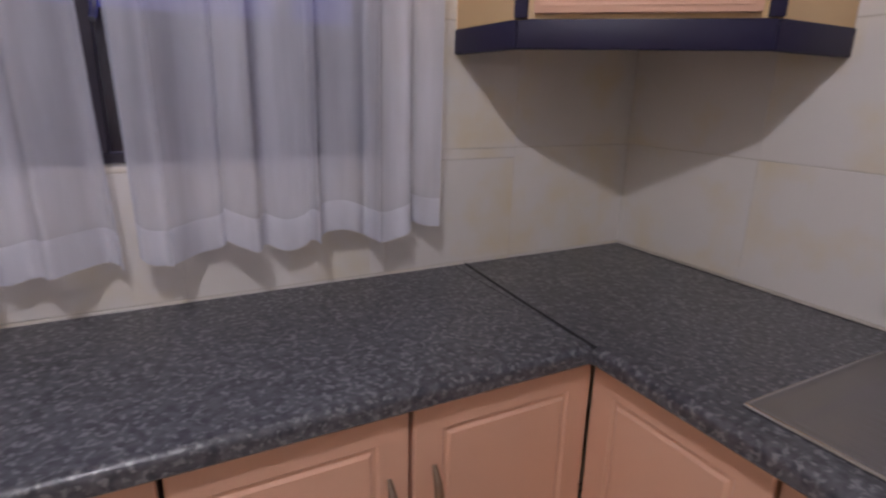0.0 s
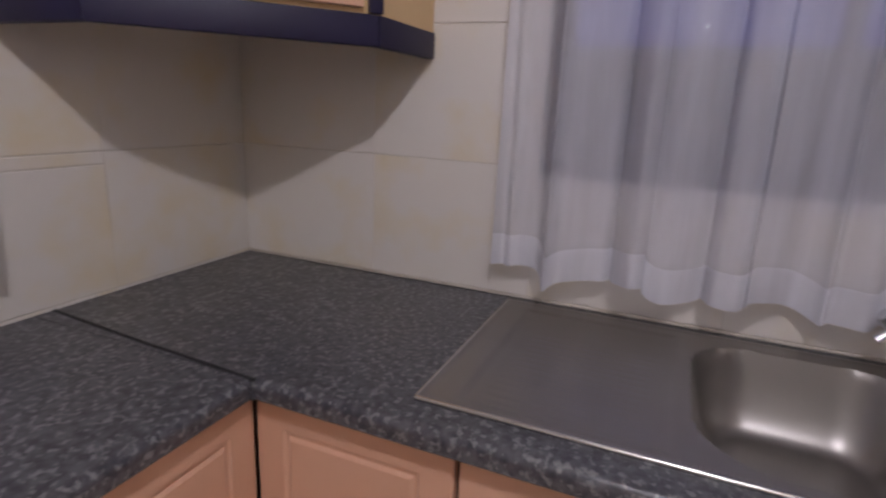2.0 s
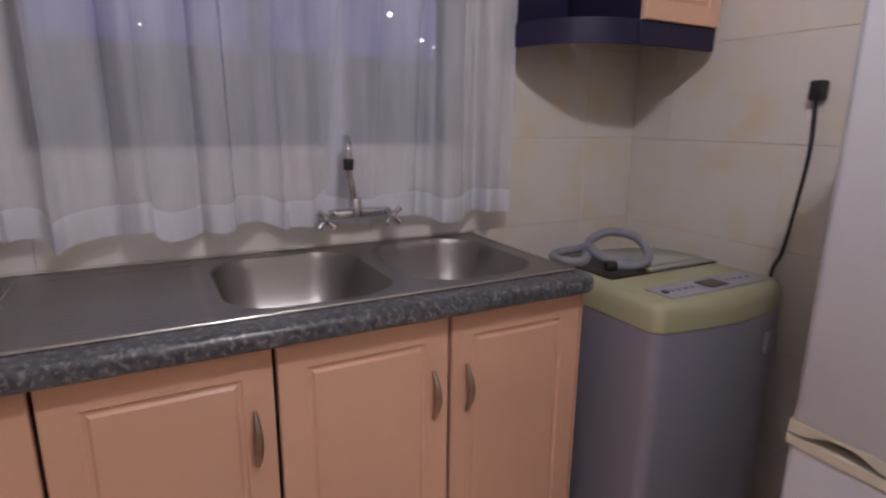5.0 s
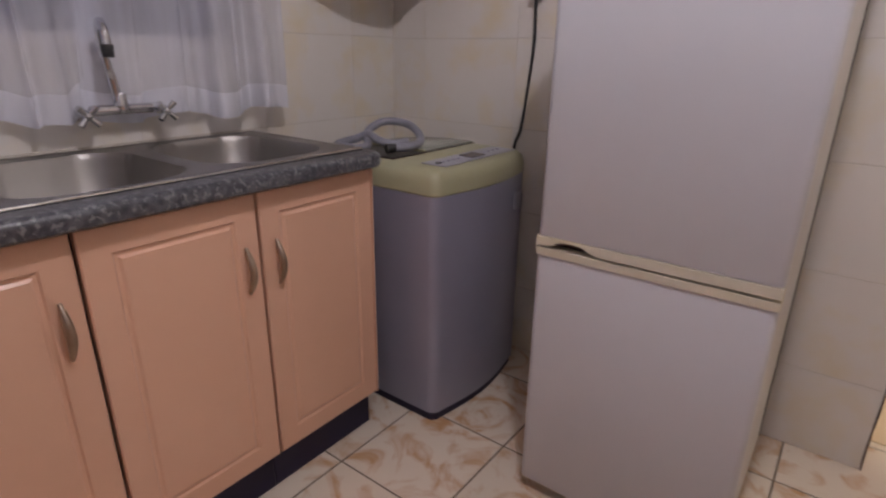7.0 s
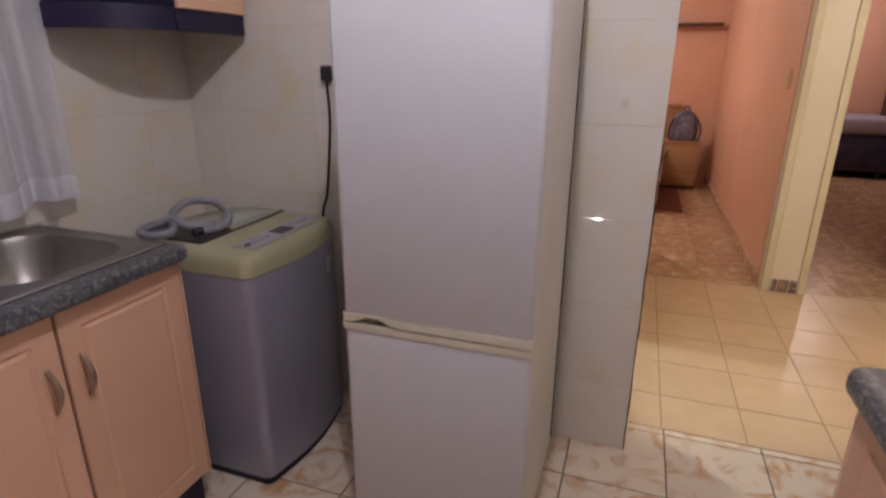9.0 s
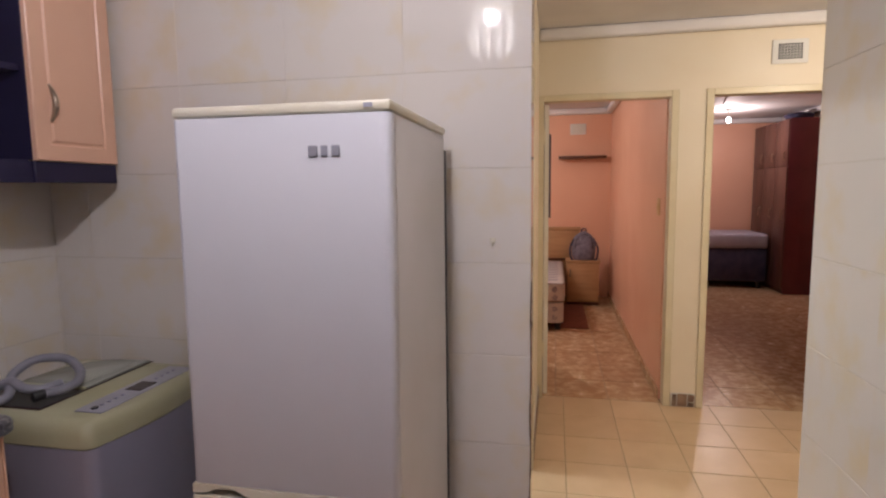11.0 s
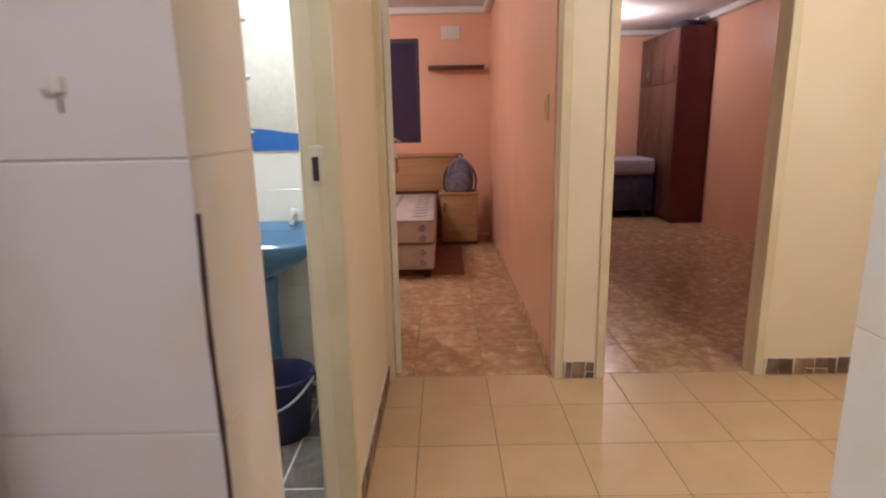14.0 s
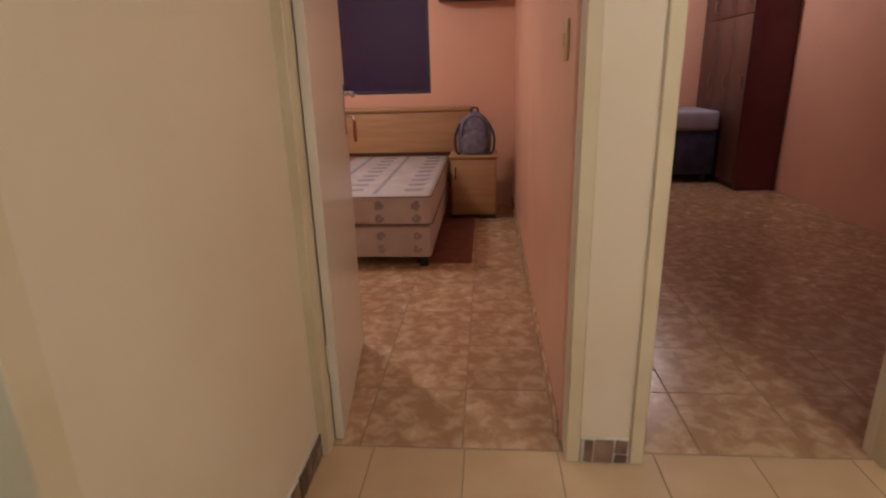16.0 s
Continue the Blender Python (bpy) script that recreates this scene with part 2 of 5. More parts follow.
def finish(name, bm, material, base, smooth=False):
    bmesh.ops.translate(bm, verts=bm.verts, vec=-Vector(base))
    me = bpy.data.meshes.new(name)
    bm.to_mesh(me)
    bm.free()
    me.materials.append(material)
    if smooth:
        me.shade_smooth()
        me.set_sharp_from_angle(angle=radians(38))
    return new(name, me)


def part(name, bm, material, parent, label="", smooth=True):
    """Links a bmesh, drawn in world places, as one mesh under a thing or a part."""
    base = BASE[root_of(parent).name]
    ob = finish(name, bm, material, base, smooth)
    ob.parent = parent
    if label:
        ob["label"] = label
    return ob


def solid(name, bm, material, place, label, category, group="", kind="", smooth=True):
    """A thing that is one mesh."""
    ob = finish(name, bm, material, place, smooth)
    ob.location = place
    BASE[ob.name] = Vector(place)
    return tagged(ob, label, category, group, kind)


def box(x0, x1, y0, y1, z0, z1, bevel=0.0, seg=2, bm=None):
    own = bmesh.new()
    x0, x1, y0, y1, z0, z1 = min(x0, x1), max(x0, x1), min(y0, y1), max(y0, y1), min(z0, z1), max(z0, z1)
    bmesh.ops.create_cube(own, size=1, matrix=Matrix.Translation(((x0 + x1) / 2, (y0 + y1) / 2, (z0 + z1) / 2)) @ Matrix.Diagonal((x1 - x0, y1 - y0, z1 - z0, 1)))
    if bevel:
        bmesh.ops.bevel(own, geom=own.edges[:], offset=bevel, segments=seg, affect="EDGES", profile=0.5)
    return merge(bm, own)


def merge(bm, own):
    if bm is None:
        return own
    me = bpy.data.meshes.new("joined")
    own.to_mesh(me)
    own.free()
    bm.from_mesh(me)
    bpy.data.meshes.remove(me)
    return bm


def cyl(p0, p1, r0, r1=None, seg=20, bevel=0.0, bm=None):
    own = bmesh.new()
    p0, p1 = Vector(p0), Vector(p1)
    d = p1 - p0
    m = Matrix.Translation((p0 + p1) / 2) @ d.to_track_quat("Z", "Y").to_matrix().to_4x4()
    bmesh.ops.create_cone(own, cap_ends=True, segments=seg, radius1=r0, radius2=r0 if r1 is None else r1, depth=d.length, matrix=m)
    if bevel:
        caps = [e for e in own.edges if any(len(f.verts) > 4 for f in e.link_faces)]
        bmesh.ops.bevel(own, geom=caps, offset=bevel, segments=2, affect="EDGES", profile=0.5)
    return merge(bm, own)


def ball(c, r, sx=1, sy=1, sz=1, seg=16, bm=None):
    own = bmesh.new()
    bmesh.ops.create_uvsphere(own, u_segments=seg, v_segments=seg // 2 + 2, radius=r, matrix=Matrix.Translation(c) @ Matrix.Diagonal((sx, sy, sz, 1)))
    return merge(bm, own)


def prism(outline, z0, z1, bevel=0.0, bm=None):
    own = bmesh.new()
    f = own.faces.new([own.verts.new((x, y, z0)) for x, y in outline])
    up = bmesh.ops.extrude_face_region(own, geom=[f])
    bmesh.ops.translate(own, verts=[v for v in up["geom"] if isinstance(v, bmesh.types.BMVert)], vec=(0, 0, z1 - z0))
    bmesh.ops.recalc_face_normals(own, faces=own.faces)
    if bevel:
        bmesh.ops.bevel(own, geom=own.edges[:], offset=bevel, segments=2, affect="EDGES", profile=0.5)
    return merge(bm, own)


def tube(points, radius, seg=10, rib=0.0, bm=None):
    """A round bar along points; radius may be a list. rib: depth of rings along it."""
    own = bmesh.new()
    pts = [Vector(p) for p in points]
    rings = []
    side = None
    for i, p in enumerate(pts):
        d = (pts[min(i + 1, len(pts) - 1)] - pts[max(i - 1, 0)]).normalized()
        if side is None:
            side = d.orthogonal().normalized()
        side = (side - d * side.dot(d)).normalized()
        up = d.cross(side)
        r = radius[i] if isinstance(radius, (list, tuple)) else radius
        r += rib if i % 2 else 0
        rings.append([own.verts.new(p + r * (side * math.cos(2 * math.pi * k / seg) + up * math.sin(2 * math.pi * k / seg))) for k in range(seg)])
    for a, b in zip(rings, rings[1:]):
        for k in range(seg):
            own.faces.new((a[k], a[(k + 1) % seg], b[(k + 1) % seg], b[k]))
    own.faces.new(rings[0][::-1])
    own.faces.new(rings[-1])
    return merge(bm, own)


def smooth_path(points, steps=8):
    pts = [Vector(p) for p in points]
    pts = [pts[0]] + pts + [pts[-1]]
    out = []
    for a, b, c, d in zip(pts, pts[1:], pts[2:], pts[3:]):
        for k in range(steps):
            t = k / steps
            out.append(0.5 * (2 * b + (c - a) * t + (2 * a - 5 * b + 4 * c - d) * t * t + (3 * b - a - 3 * c + d) * t ** 3))
    return out + [pts[-1]]


def lathe(centre, profile, seg=28, sx=1.0, sy=1.0):
    bm = bmesh.new()
    rings = []
    for r, z in profile:
        rings.append([bm.verts.new((centre[0] + sx * r * math.cos(2 * math.pi * k / seg), centre[1] + sy * r * math.sin(2 * math.pi * k / seg), centre[2] + z)) for k in range(seg)])
    for a, b in zip(rings, rings[1:]):
        for k in range(seg):
            bm.faces.new((a[k], a[(k + 1) % seg], b[(k + 1) % seg], b[k]))
    bmesh.ops.recalc_face_normals(bm, faces=bm.faces)
    return bm


def pierced(axis, at, thick, u0, u1, z0, z1, holes=()):
    """A wall along u (x when axis is 'y', y when axis is 'x') from at to at + thick, with rectangular holes (ua, ub, za, zb)."""
    us = sorted({u0, u1, *[h[0] for h in holes], *[h[1] for h in holes]})
    zs = sorted({z0, z1, *[h[2] for h in holes], *[h[3] for h in holes]})
    bm = bmesh.new()
    for ua, ub in zip(us, us[1:]):
        for za, zb in zip(zs, zs[1:]):
            uc, zc = (ua + ub) / 2, (za + zb) / 2
            if ua < u0 or ub > u1 or any(h[0] < uc < h[1] and h[2] < zc < h[3] for h in holes):
                continue
            if axis == "y":
                box(ua, ub, at, at + thick, za, zb, bm=bm)
            else:
                box(at, at + thick, ua, ub, za, zb, bm=bm)
    bmesh.ops.remove_doubles(bm, verts=bm.verts, dist=0.0001)
    seen, inner = {}, []
    for f in bm.faces:
        seen.setdefault(frozenset(v.index for v in f.verts), []).append(f)
    bm.verts.index_update()
    seen = {}
    for f in bm.faces:
        seen.setdefault(tuple(sorted(v.index for v in f.verts)), []).append(f)
    for same in seen.values():
        if len(same) > 1:
            inner += same
    bmesh.ops.delete(bm, geom=inner, context="FACES_ONLY")
    return bm


def structure(name, bm, material, label):
    ob = finish(name, bm, material, (0, 0, 0))
    BASE[ob.name] = Vector((0, 0, 0))
    return tagged(ob, label, "structure", kind="structure")


TILE_MESHES = {}


def tile_mesh(axis, du, dv, thick, material, edge=0.0016, side=0.0016):
    """A thin slab with chamfered front edges: face towards +axis or -axis ('x-', 'y+', 'z+')."""
    key = (axis, round(du, 3), round(dv, 3), material.name)
    if key not in TILE_MESHES:
        back = [(-du / 2, -dv / 2), (du / 2, -dv / 2), (du / 2, dv / 2), (-du / 2, dv / 2)]
        front = [(u - math.copysign(side, u), v - math.copysign(edge, v)) for u, v in back]
        sign = -1 if axis[1] == "-" else 1

        def put(u, v, d):
            d *= sign
            return {"x": (d, u, v), "y": (u, d, v), "z": (u, v, d)}[axis[0]]
        vs = [put(u, v, -thick) for u, v in back] + [put(u, v, -edge * 0.6) for u, v in back] + [put(u, v, 0) for u, v in front]
        fs = [(8, 9, 10, 11)] + [(a + 4, (a + 1) % 4 + 4, (a + 1) % 4 + 8, a + 8) for a in range(4)] + [(a, (a + 1) % 4, (a + 1) % 4 + 4, a + 4) for a in range(4)]
        me = bpy.data.meshes.new("tile")
        me.from_pydata(vs, [], fs)
        me.materials.append(material)
        b = bmesh.new()
        b.from_mesh(me)
        bmesh.ops.recalc_face_normals(b, faces=b.faces)
        if sum(f.normal["xyz".index(axis[0])] * f.calc_area() for f in b.faces if len(f.verts) == 4 and f.calc_area() > 0.3 * du * dv) * sign < 0:
            bmesh.ops.reverse_faces(b, faces=b.faces)
        b.to_mesh(me)
        b.free()
        TILE_MESHES[key] = me
    return TILE_MESHES[key]


def tiling(parent, axis, at, u0, u1, v0, v1, du, dv, uo, vo, material, gap=0.003, thick=0.006, holes=(), name="tile"):
    """Tiles over a rectangle of a wall or floor, each an object of its own under parent."""
    def cuts(a, b, step, off):
        first = off + math.floor((a - off) / step) * step
        grid = [first + k * step for k in range(int((b - first) / step) + 2)]
        return [(max(g, a), min(g + step, b)) for g in grid if min(g + step, b) - max(g, a) > 0.012]
    for ua, ub in cuts(u0, u1, du, uo):
        for va, vb in cuts(v0, v1, dv, vo):
            us = sorted({ua, ub, *[e for h in holes for e in h[:2] if ua < e < ub]})
            vs = sorted({va, vb, *[e for h in holes for e in h[2:] if va < e < vb]})
            hit = any(h[0] < ub and h[1] > ua and h[2] < vb and h[3] > va for h in holes)
            cells = [(a, b, c, d) for a, b in zip(us, us[1:]) for c, d in zip(vs, vs[1:])] if hit else [(ua, ub, va, vb)]
            for a, b, c, d in cells:
                uc, vc = (a + b) / 2, (c + d) / 2
                if any(h[0] < uc < h[1] and h[2] < vc < h[3] for h in holes) or b - a < 0.012 or d - c < 0.012:
                    continue
                ob = new(name, tile_mesh(axis, b - a - (0.0004 if material is M_TILE else gap), d - c - gap, thick, material, side=0.0003 if material is M_TILE else 0.0016))
                lift = random.uniform(-0.0004, 0.0004)
                ob.location = {"x": (at + lift, uc, vc), "y": (uc, at + lift, vc), "z": (uc, vc, at + lift)}[axis[0]]
                ob.parent = parent


# ---- structure ----
H = 2.48
E_WIN, N_WIN = (-2.0, -0.84, 1.185, 2.12), (-2.0, -0.80, 1.19, 2.12)
T = 0.002
wall_n = structure("wall_north", pierced("y", T, 0.2, -3.0, 0.22, 0, H, [N_WIN]), M_GROUT, "tiled kitchen wall with a curtained window")
wall_e = structure("wall_east", pierced("x", T, 0.2, -2.95, T, 0, H, [E_WIN]), M_GROUT, "tiled kitchen wall with a curtained window over the sink")
wall_s = structure("wall_south", pierced("y", -2.95, 0.191, -1.848, T, 0, H), M_GROUT, "cream tiled kitchen wall behind the fridge")
wall_w = structure("wall_west", pierced("x", -2.92, 0.118, -3.057, T, 0, H), M_GROUT, "cream tiled kitchen wall that ends at the hall")
wall_hall_e = structure("wall_hall_east", pierced("x", -1.815, 0.085, -4.73, -2.955, 0, H, [(-3.702, -3.02, -1, 2.03)]), M_PLASTER, "cream painted closing wall added to the hall, unseen with the bathroom doorway")
D1, D2 = (-2.645, -1.846), (-3.635, -2.89)
wall_hall_s = structure("wall_hall_south", pierced("y", -4.83, 0.1, -5.45, -1.73, 0, H, [(*D1, -1, 2.025), (*D2, -1, 2.025)]), M_PLASTER, "cream painted closing wall added to the hall, unseen with two bedroom doorways")
# Unseen walls added to close the hall, whose real extent is unknown.
structure("wall_hall_north", box(-5.45, -2.92, -2.3, -2.2, 0, H), M_PLASTER, "cream painted closing wall added to the hall, unseen")
structure("wall_hall_west", box(-5.45, -5.35, -4.73, -2.3, 0, H), M_PLASTER, "cream painted closing wall added to the hall, unseen")
structure("wall_bedroom_partition", box(-2.80, -2.635, -8.5, -4.834, 0, H), M_ORANGE, "orange painted wall between the bedrooms")
structure("wall_bedroom_south", pierced("y", -8.62, 0.12, -2.80, 0.6, 0, H, [(-1.865, -0.95, 1.06, 2.17)]), M_ORANGE, "orange painted bedroom wall with a window")
structure("wall_bedroom_east", box(0.48, 0.6, -8.5, -4.83, 0, H), M_ORANGE, "orange painted bedroom wall")
structure("wall_bedroom_north", box(-1.72, 0.6, -4.86, -4.834, 0, H), M_ORANGE, "orange painted bedroom wall")
structure("wall_back_bedroom_west", box(-5.45, -5.33, -10.3, -4.834, 0, H), M_ORANGE, "orange painted wall of the back bedroom")
structure("wall_back_bedroom_south", box(-5.45, -2.68, -10.42, -10.3, 0, H), M_ORANGE, "orange painted wall of the back bedroom")
structure("wall_back_bedroom_east", box(-2.80, -2.68, -10.3, -8.625, 0, H), M_ORANGE, "orange painted wall of the back bedroom")
wall_bath_s = structure("wall_bathroom_south", box(-1.728, 0.2, -4.83, -4.702, 0, H), M_SGROUT, "white tiled bathroom wall behind the basin")
wall_bath_e = structure("wall_bathroom_east", box(-0.028, 0.1, -4.7, -2.952, 0, H), M_SGROUT, "white tiled shower wall")
structure("ground", box(-30, 40, -40, 30, -0.4, -0.05), M_FGROUT, "dark ground round the house")
floor_k = structure("floor_kitchen", box(-2.92, T, -2.945, T, -0.04, -0.0018), M_FGROUT, "cream floor with rust veined tiles in the kitchen")
floor_h = structure("floor_hall", box(-5.45, -1.73, -4.775, -2.946, -0.04, -0.0018), M_HGROUT, "tan ceramic tiled hall floor")
floor_h2 = structure("floor_hall_annex", box(-5.45, -2.92, -2.944, -2.2, -0.04, -0.0018), M_HGROUT, "tan ceramic tiled hall floor")
floor_b1 = structure("floor_bedroom", box(-2.72, 0.6, -8.55, -4.776, -0.04, -0.0018), M_BGROUT, "mottled brown tiled bedroom floor")
floor_b2 = structure("floor_back_bedroom", box(-5.45, -2.721, -10.4, -4.776, -0.04, -0.0018), M_BGROUT, "mottled brown tiled floor of the back bedroom")
floor_bath = structure("floor_bathroom", box(-1.729, 0.1, -4.774, -2.947, -0.04, -0.0018), M_SGROUT, "dark slate tiled bathroom floor")
structure("ceiling", box(-5.6, 0.75, -10.5, 0.3, H, H + 0.1), M_CEIL, "white painted board ceiling")
bm = bmesh.new()
for x0, x1, y0, y1 in ((-2.635, 0.48, -8.5, -8.42), (-2.635, -2.555, -8.42, -4.83), (-5.33, -5.25, -10.3, -4.83), (-5.25, -2.8, -10.3, -10.22), (-5.35, -1.815, -4.73, -4.67)):
    box(x0, x1, y0, y1, H - 0.075, H - 0.001, 0.02, 3, bm=bm)
structure("trim_cornice", bm, M_CEIL, "white moulded cornice round the ceilings")

# door frames of pressed steel
def door_frame(name, u0, u1, head, near, far, axis, label, w=0.042):
    """Jambs and head with a stepped rebate round an opening from u0 to u1."""
    fr = tagged(new(name), label, "door frame", kind="structure")
    BASE[fr.name] = Vector((0, 0, 0))

    def bar(nm, ua, ub, za, zb):
        b = bmesh.new()
        mid = near + (far - near) * 0.55
        for a, c, grow in ((near - math.copysign(0.012, far - near), mid, 0.0), (mid, far + math.copysign(0.012, far - near), 0.012)):
            sa, sb = (ua, ub)
            zz = zb
            if nm == "head":
                za2 = za + grow
                args = (sa, sb, za2, zz)
            else:
                inner_left = abs(ub - u0) < 0.06
                args = (sa, sb - grow if inner_left else sb, za, zz) if inner_left else (sa + grow, sb, za, zz)
            lo, hi = sorted((a, c))
            if axis == "y":
                box(args[0], args[1], lo, hi, args[2], args[3], 0.003, 1, bm=b)
            else:
                box(lo, hi, args[0], args[1], args[2], args[3], 0.003, 1, bm=b)
        part(nm, b, M_FRAME, fr)
    bar("jamb", u0 - w, u0 + 0.002, 0.0, head + w)
    bar("jamb", u1 - 0.002, u1 + w, 0.0, head + w)
    bar("head", u0 + 0.0025, u1 - 0.0025, head, head + w - 0.001)
    return fr


door_frame("door_frame_1", *D1, 2.022, -4.73, -4.83, "y", "cream painted steel door frame of the orange bedroom")
door_frame("door_frame_2", *D2, 2.022, -4.73, -4.83, "y", "cream painted steel door frame of the back bedroom")
bath_frame = door_frame("door_frame_3", -3.702, -3.02, 2.028, -1.815, -1.73, "x", "cream painted steel frame of the bathroom doorway", 0.06)
strike = part("strike_plate", box(-1.785, -1.747, -3.712, -3.6965, 1.085, 1.195, 0.003), M_CREAM, bath_frame, "painted lock strike plate")
# Dark block in place of the shade inside the latch hole.
part("latch_hole", box(-1.772, -1.755, -3.714, -3.695, 1.10, 1.165), M_GAP, strike)

rnd = random.Random(21)
bm = bmesh.new()
pairs = []
for k in range(34):
    z, half = 0.035 * k, 0.0012 + 0.0022 * rnd.random() * (1 - 0.5 * k / 33)
    x = -1.8512 + 0.0012 * math.sin(k * 0.7)
    pairs.append((bm.verts.new((x - half, -2.7545, z)), bm.verts.new((x + half, -2.7545, z))))
for a, b in zip(pairs, pairs[1:]):
    bm.faces.new((a[0], a[1], b[1], b[0]))
ext = bmesh.ops.extrude_face_region(bm, geom=bm.faces[:])
bmesh.ops.translate(bm, verts=[v for v in ext["geom"] if isinstance(v, bmesh.types.BMVert)], vec=(0, -0.006, 0))
bmesh.ops.recalc_face_normals(bm, faces=bm.faces)
structure("trim_wall_edge", bm, M_GAP, "dark open joint along the tiled wall's end")

# kitchen windows: steel frames, panes, tiled sills
def window(name, axis, hole, out, label, mullions):
    u0, u1, z0, z1 = hole
    w = tagged(new(name), label, "window", kind="structure")
    BASE[w.name] = Vector((0, 0, 0))

    def bx(ua, ub, da, db, za, zb, bev=0.003):
        return box(ua, ub, da, db, za, zb, bev, 1) if axis == "y" else box(da, db, ua, ub, za, zb, bev, 1)
    s = 1 if out > 0 else -1
    a, b = out, out + s * 0.04
    part("window_frame", bx(u0, u0 + 0.035, a, b, z0, z1), M_WINFR, w)
    part("window_frame", bx(u1 - 0.035, u1, a, b, z0, z1), M_WINFR, w)
    part("window_frame", bx(u0 + 0.035, u1 - 0.035, a, b, z0, z0 + 0.03), M_WINFR, w)
    part("window_frame", bx(u0 + 0.035, u1 - 0.035, a, b, z1 - 0.035, z1), M_WINFR, w)
    edges = [u0 + 0.035]
    for mu in mullions:
        part("mullion", bx(mu - 0.014, mu + 0.014, a, b, z0 + 0.03, z1 - 0.035), M_WINFR, w)
        edges += [mu - 0.014, mu + 0.014]
    edges.append(u1 - 0.035)
    for ua, ub in zip(edges[::2], edges[1::2]):
        p = part("pane", bx(ua, ub, a + s * 0.018, a + s * 0.022, z0 + 0.03, z1 - 0.035, 0), M_GLASS, w)
        p.visible_shadow = False
    return w


win_e = window("window_1", "x", E_WIN, 0.085, "dark steel framed kitchen window at night above the sink", (-1.40,))
part("window_sill", box(0.002, 0.084, -1.998, -0.842, 1.185, 1.197, 0.003), M_TILE, win_e)
win_n = window("window_2", "y", N_WIN, 0.085, "dark steel framed kitchen window at night", (-1.385, -1.0))
part("window_sill", box(-1.998, -0.802, 0.002, 0.084, 1.19, 1.202, 0.003), M_TILE, win_n)
part("window_stay", tube(smooth_path([(-1.37, 0.06, 1.55), (-1.36, 0.03, 1.50), (-1.365, 0.0, 1.47)]), 0.006), M_CHROME, win_n, "pale casement stay")
window("window_3", "y", (-1.865, -0.95, 1.06, 2.17), -8.54, "dark bedroom window at night with a brown frame", ())
solid("backdrop", box(-14, 9, -17.9, -17.8, -0.04, 8), M_NIGHT, (-2, -17.85, -0.04), "dark night beyond the bedroom window", "backdrop", kind="structure")

for nm, args in (("boundary_wall_1", (3.6, 3.8, -9, 5, -0.045, 1.85)), ("boundary_wall_2", (-9, 3.6, 3.4, 3.6, -0.045, 1.85))):
    structure(nm, box(*args), M_GAP, "dark garden wall outside at night")

for sx, sy, sz, sr in ((14.0, -8.69, 3.58, 0.05), (14.0, -7.68, 4.2, 0.075), (14.0, -9.09, 3.39, 0.03), (14.0, -1.31, 3.4, 0.03)):
    sl = thing("street_lamp", (sx, sy, -0.05), "distant lit street lamp on a dark pole", "street lamp", "distant street lamps")
    part("pole", cyl((sx, sy, -0.05), (sx, sy, sz - 0.05), 0.05, 0.03, 10), M_GAP, sl)
    part("globe", ball((sx, sy, sz), sr, seg=12), M_BULB, sl, "lit lamp globe")

# ---- kitchen: base units and worktops ----
TOP, NOSE = 0.905, 0.04


def grooved(axis, face, u0, u1, z0, z1, thick, inset=0.055):
    """A cupboard door, its face at 'face' towards -axis, with a routed rectangle."""
    bm = bmesh.new()
    rings = []
    for i, d in ((0.0, thick), (0.0, 0.003), (0.003, 0.0), (inset, 0.0), (inset + 0.004, 0.0045), (inset + 0.010, 0.0045), (inset + 0.016, 0.0)):
        q = [(u0 + i, z0 + i), (u1 - i, z0 + i), (u1 - i, z1 - i), (u0 + i, z1 - i)]
        rings.append([bm.verts.new((u, face + d, z) if axis == "y" else (face + d, u, z)) for u, z in q])
    for a, b in zip(rings, rings[1:]):
        for k in range(4):
            bm.faces.new((a[k], a[(k + 1) % 4], b[(k + 1) % 4], b[k]))
    bm.faces.new(rings[-1])
    bm.faces.new(rings[0][::-1])
    bmesh.ops.recalc_face_normals(bm, faces=bm.faces)
    return bm


def bow_handle(axis, face, u, z, size=0.115):
    """A crescent handle, standing off the door."""
    pts, rad = [], []
    for k in range(13):
        t = k / 12
        off = 0.004 + 0.022 * math.sin(math.pi * t)
        zz = z + size * (t - 0.5)
        pts.append((u, face - off, zz) if axis == "y" else (face - off, u, zz))
        rad.append(0.0035 + 0.0055 * math.sin(math.pi * t))
    return tube(pts, rad, 10)


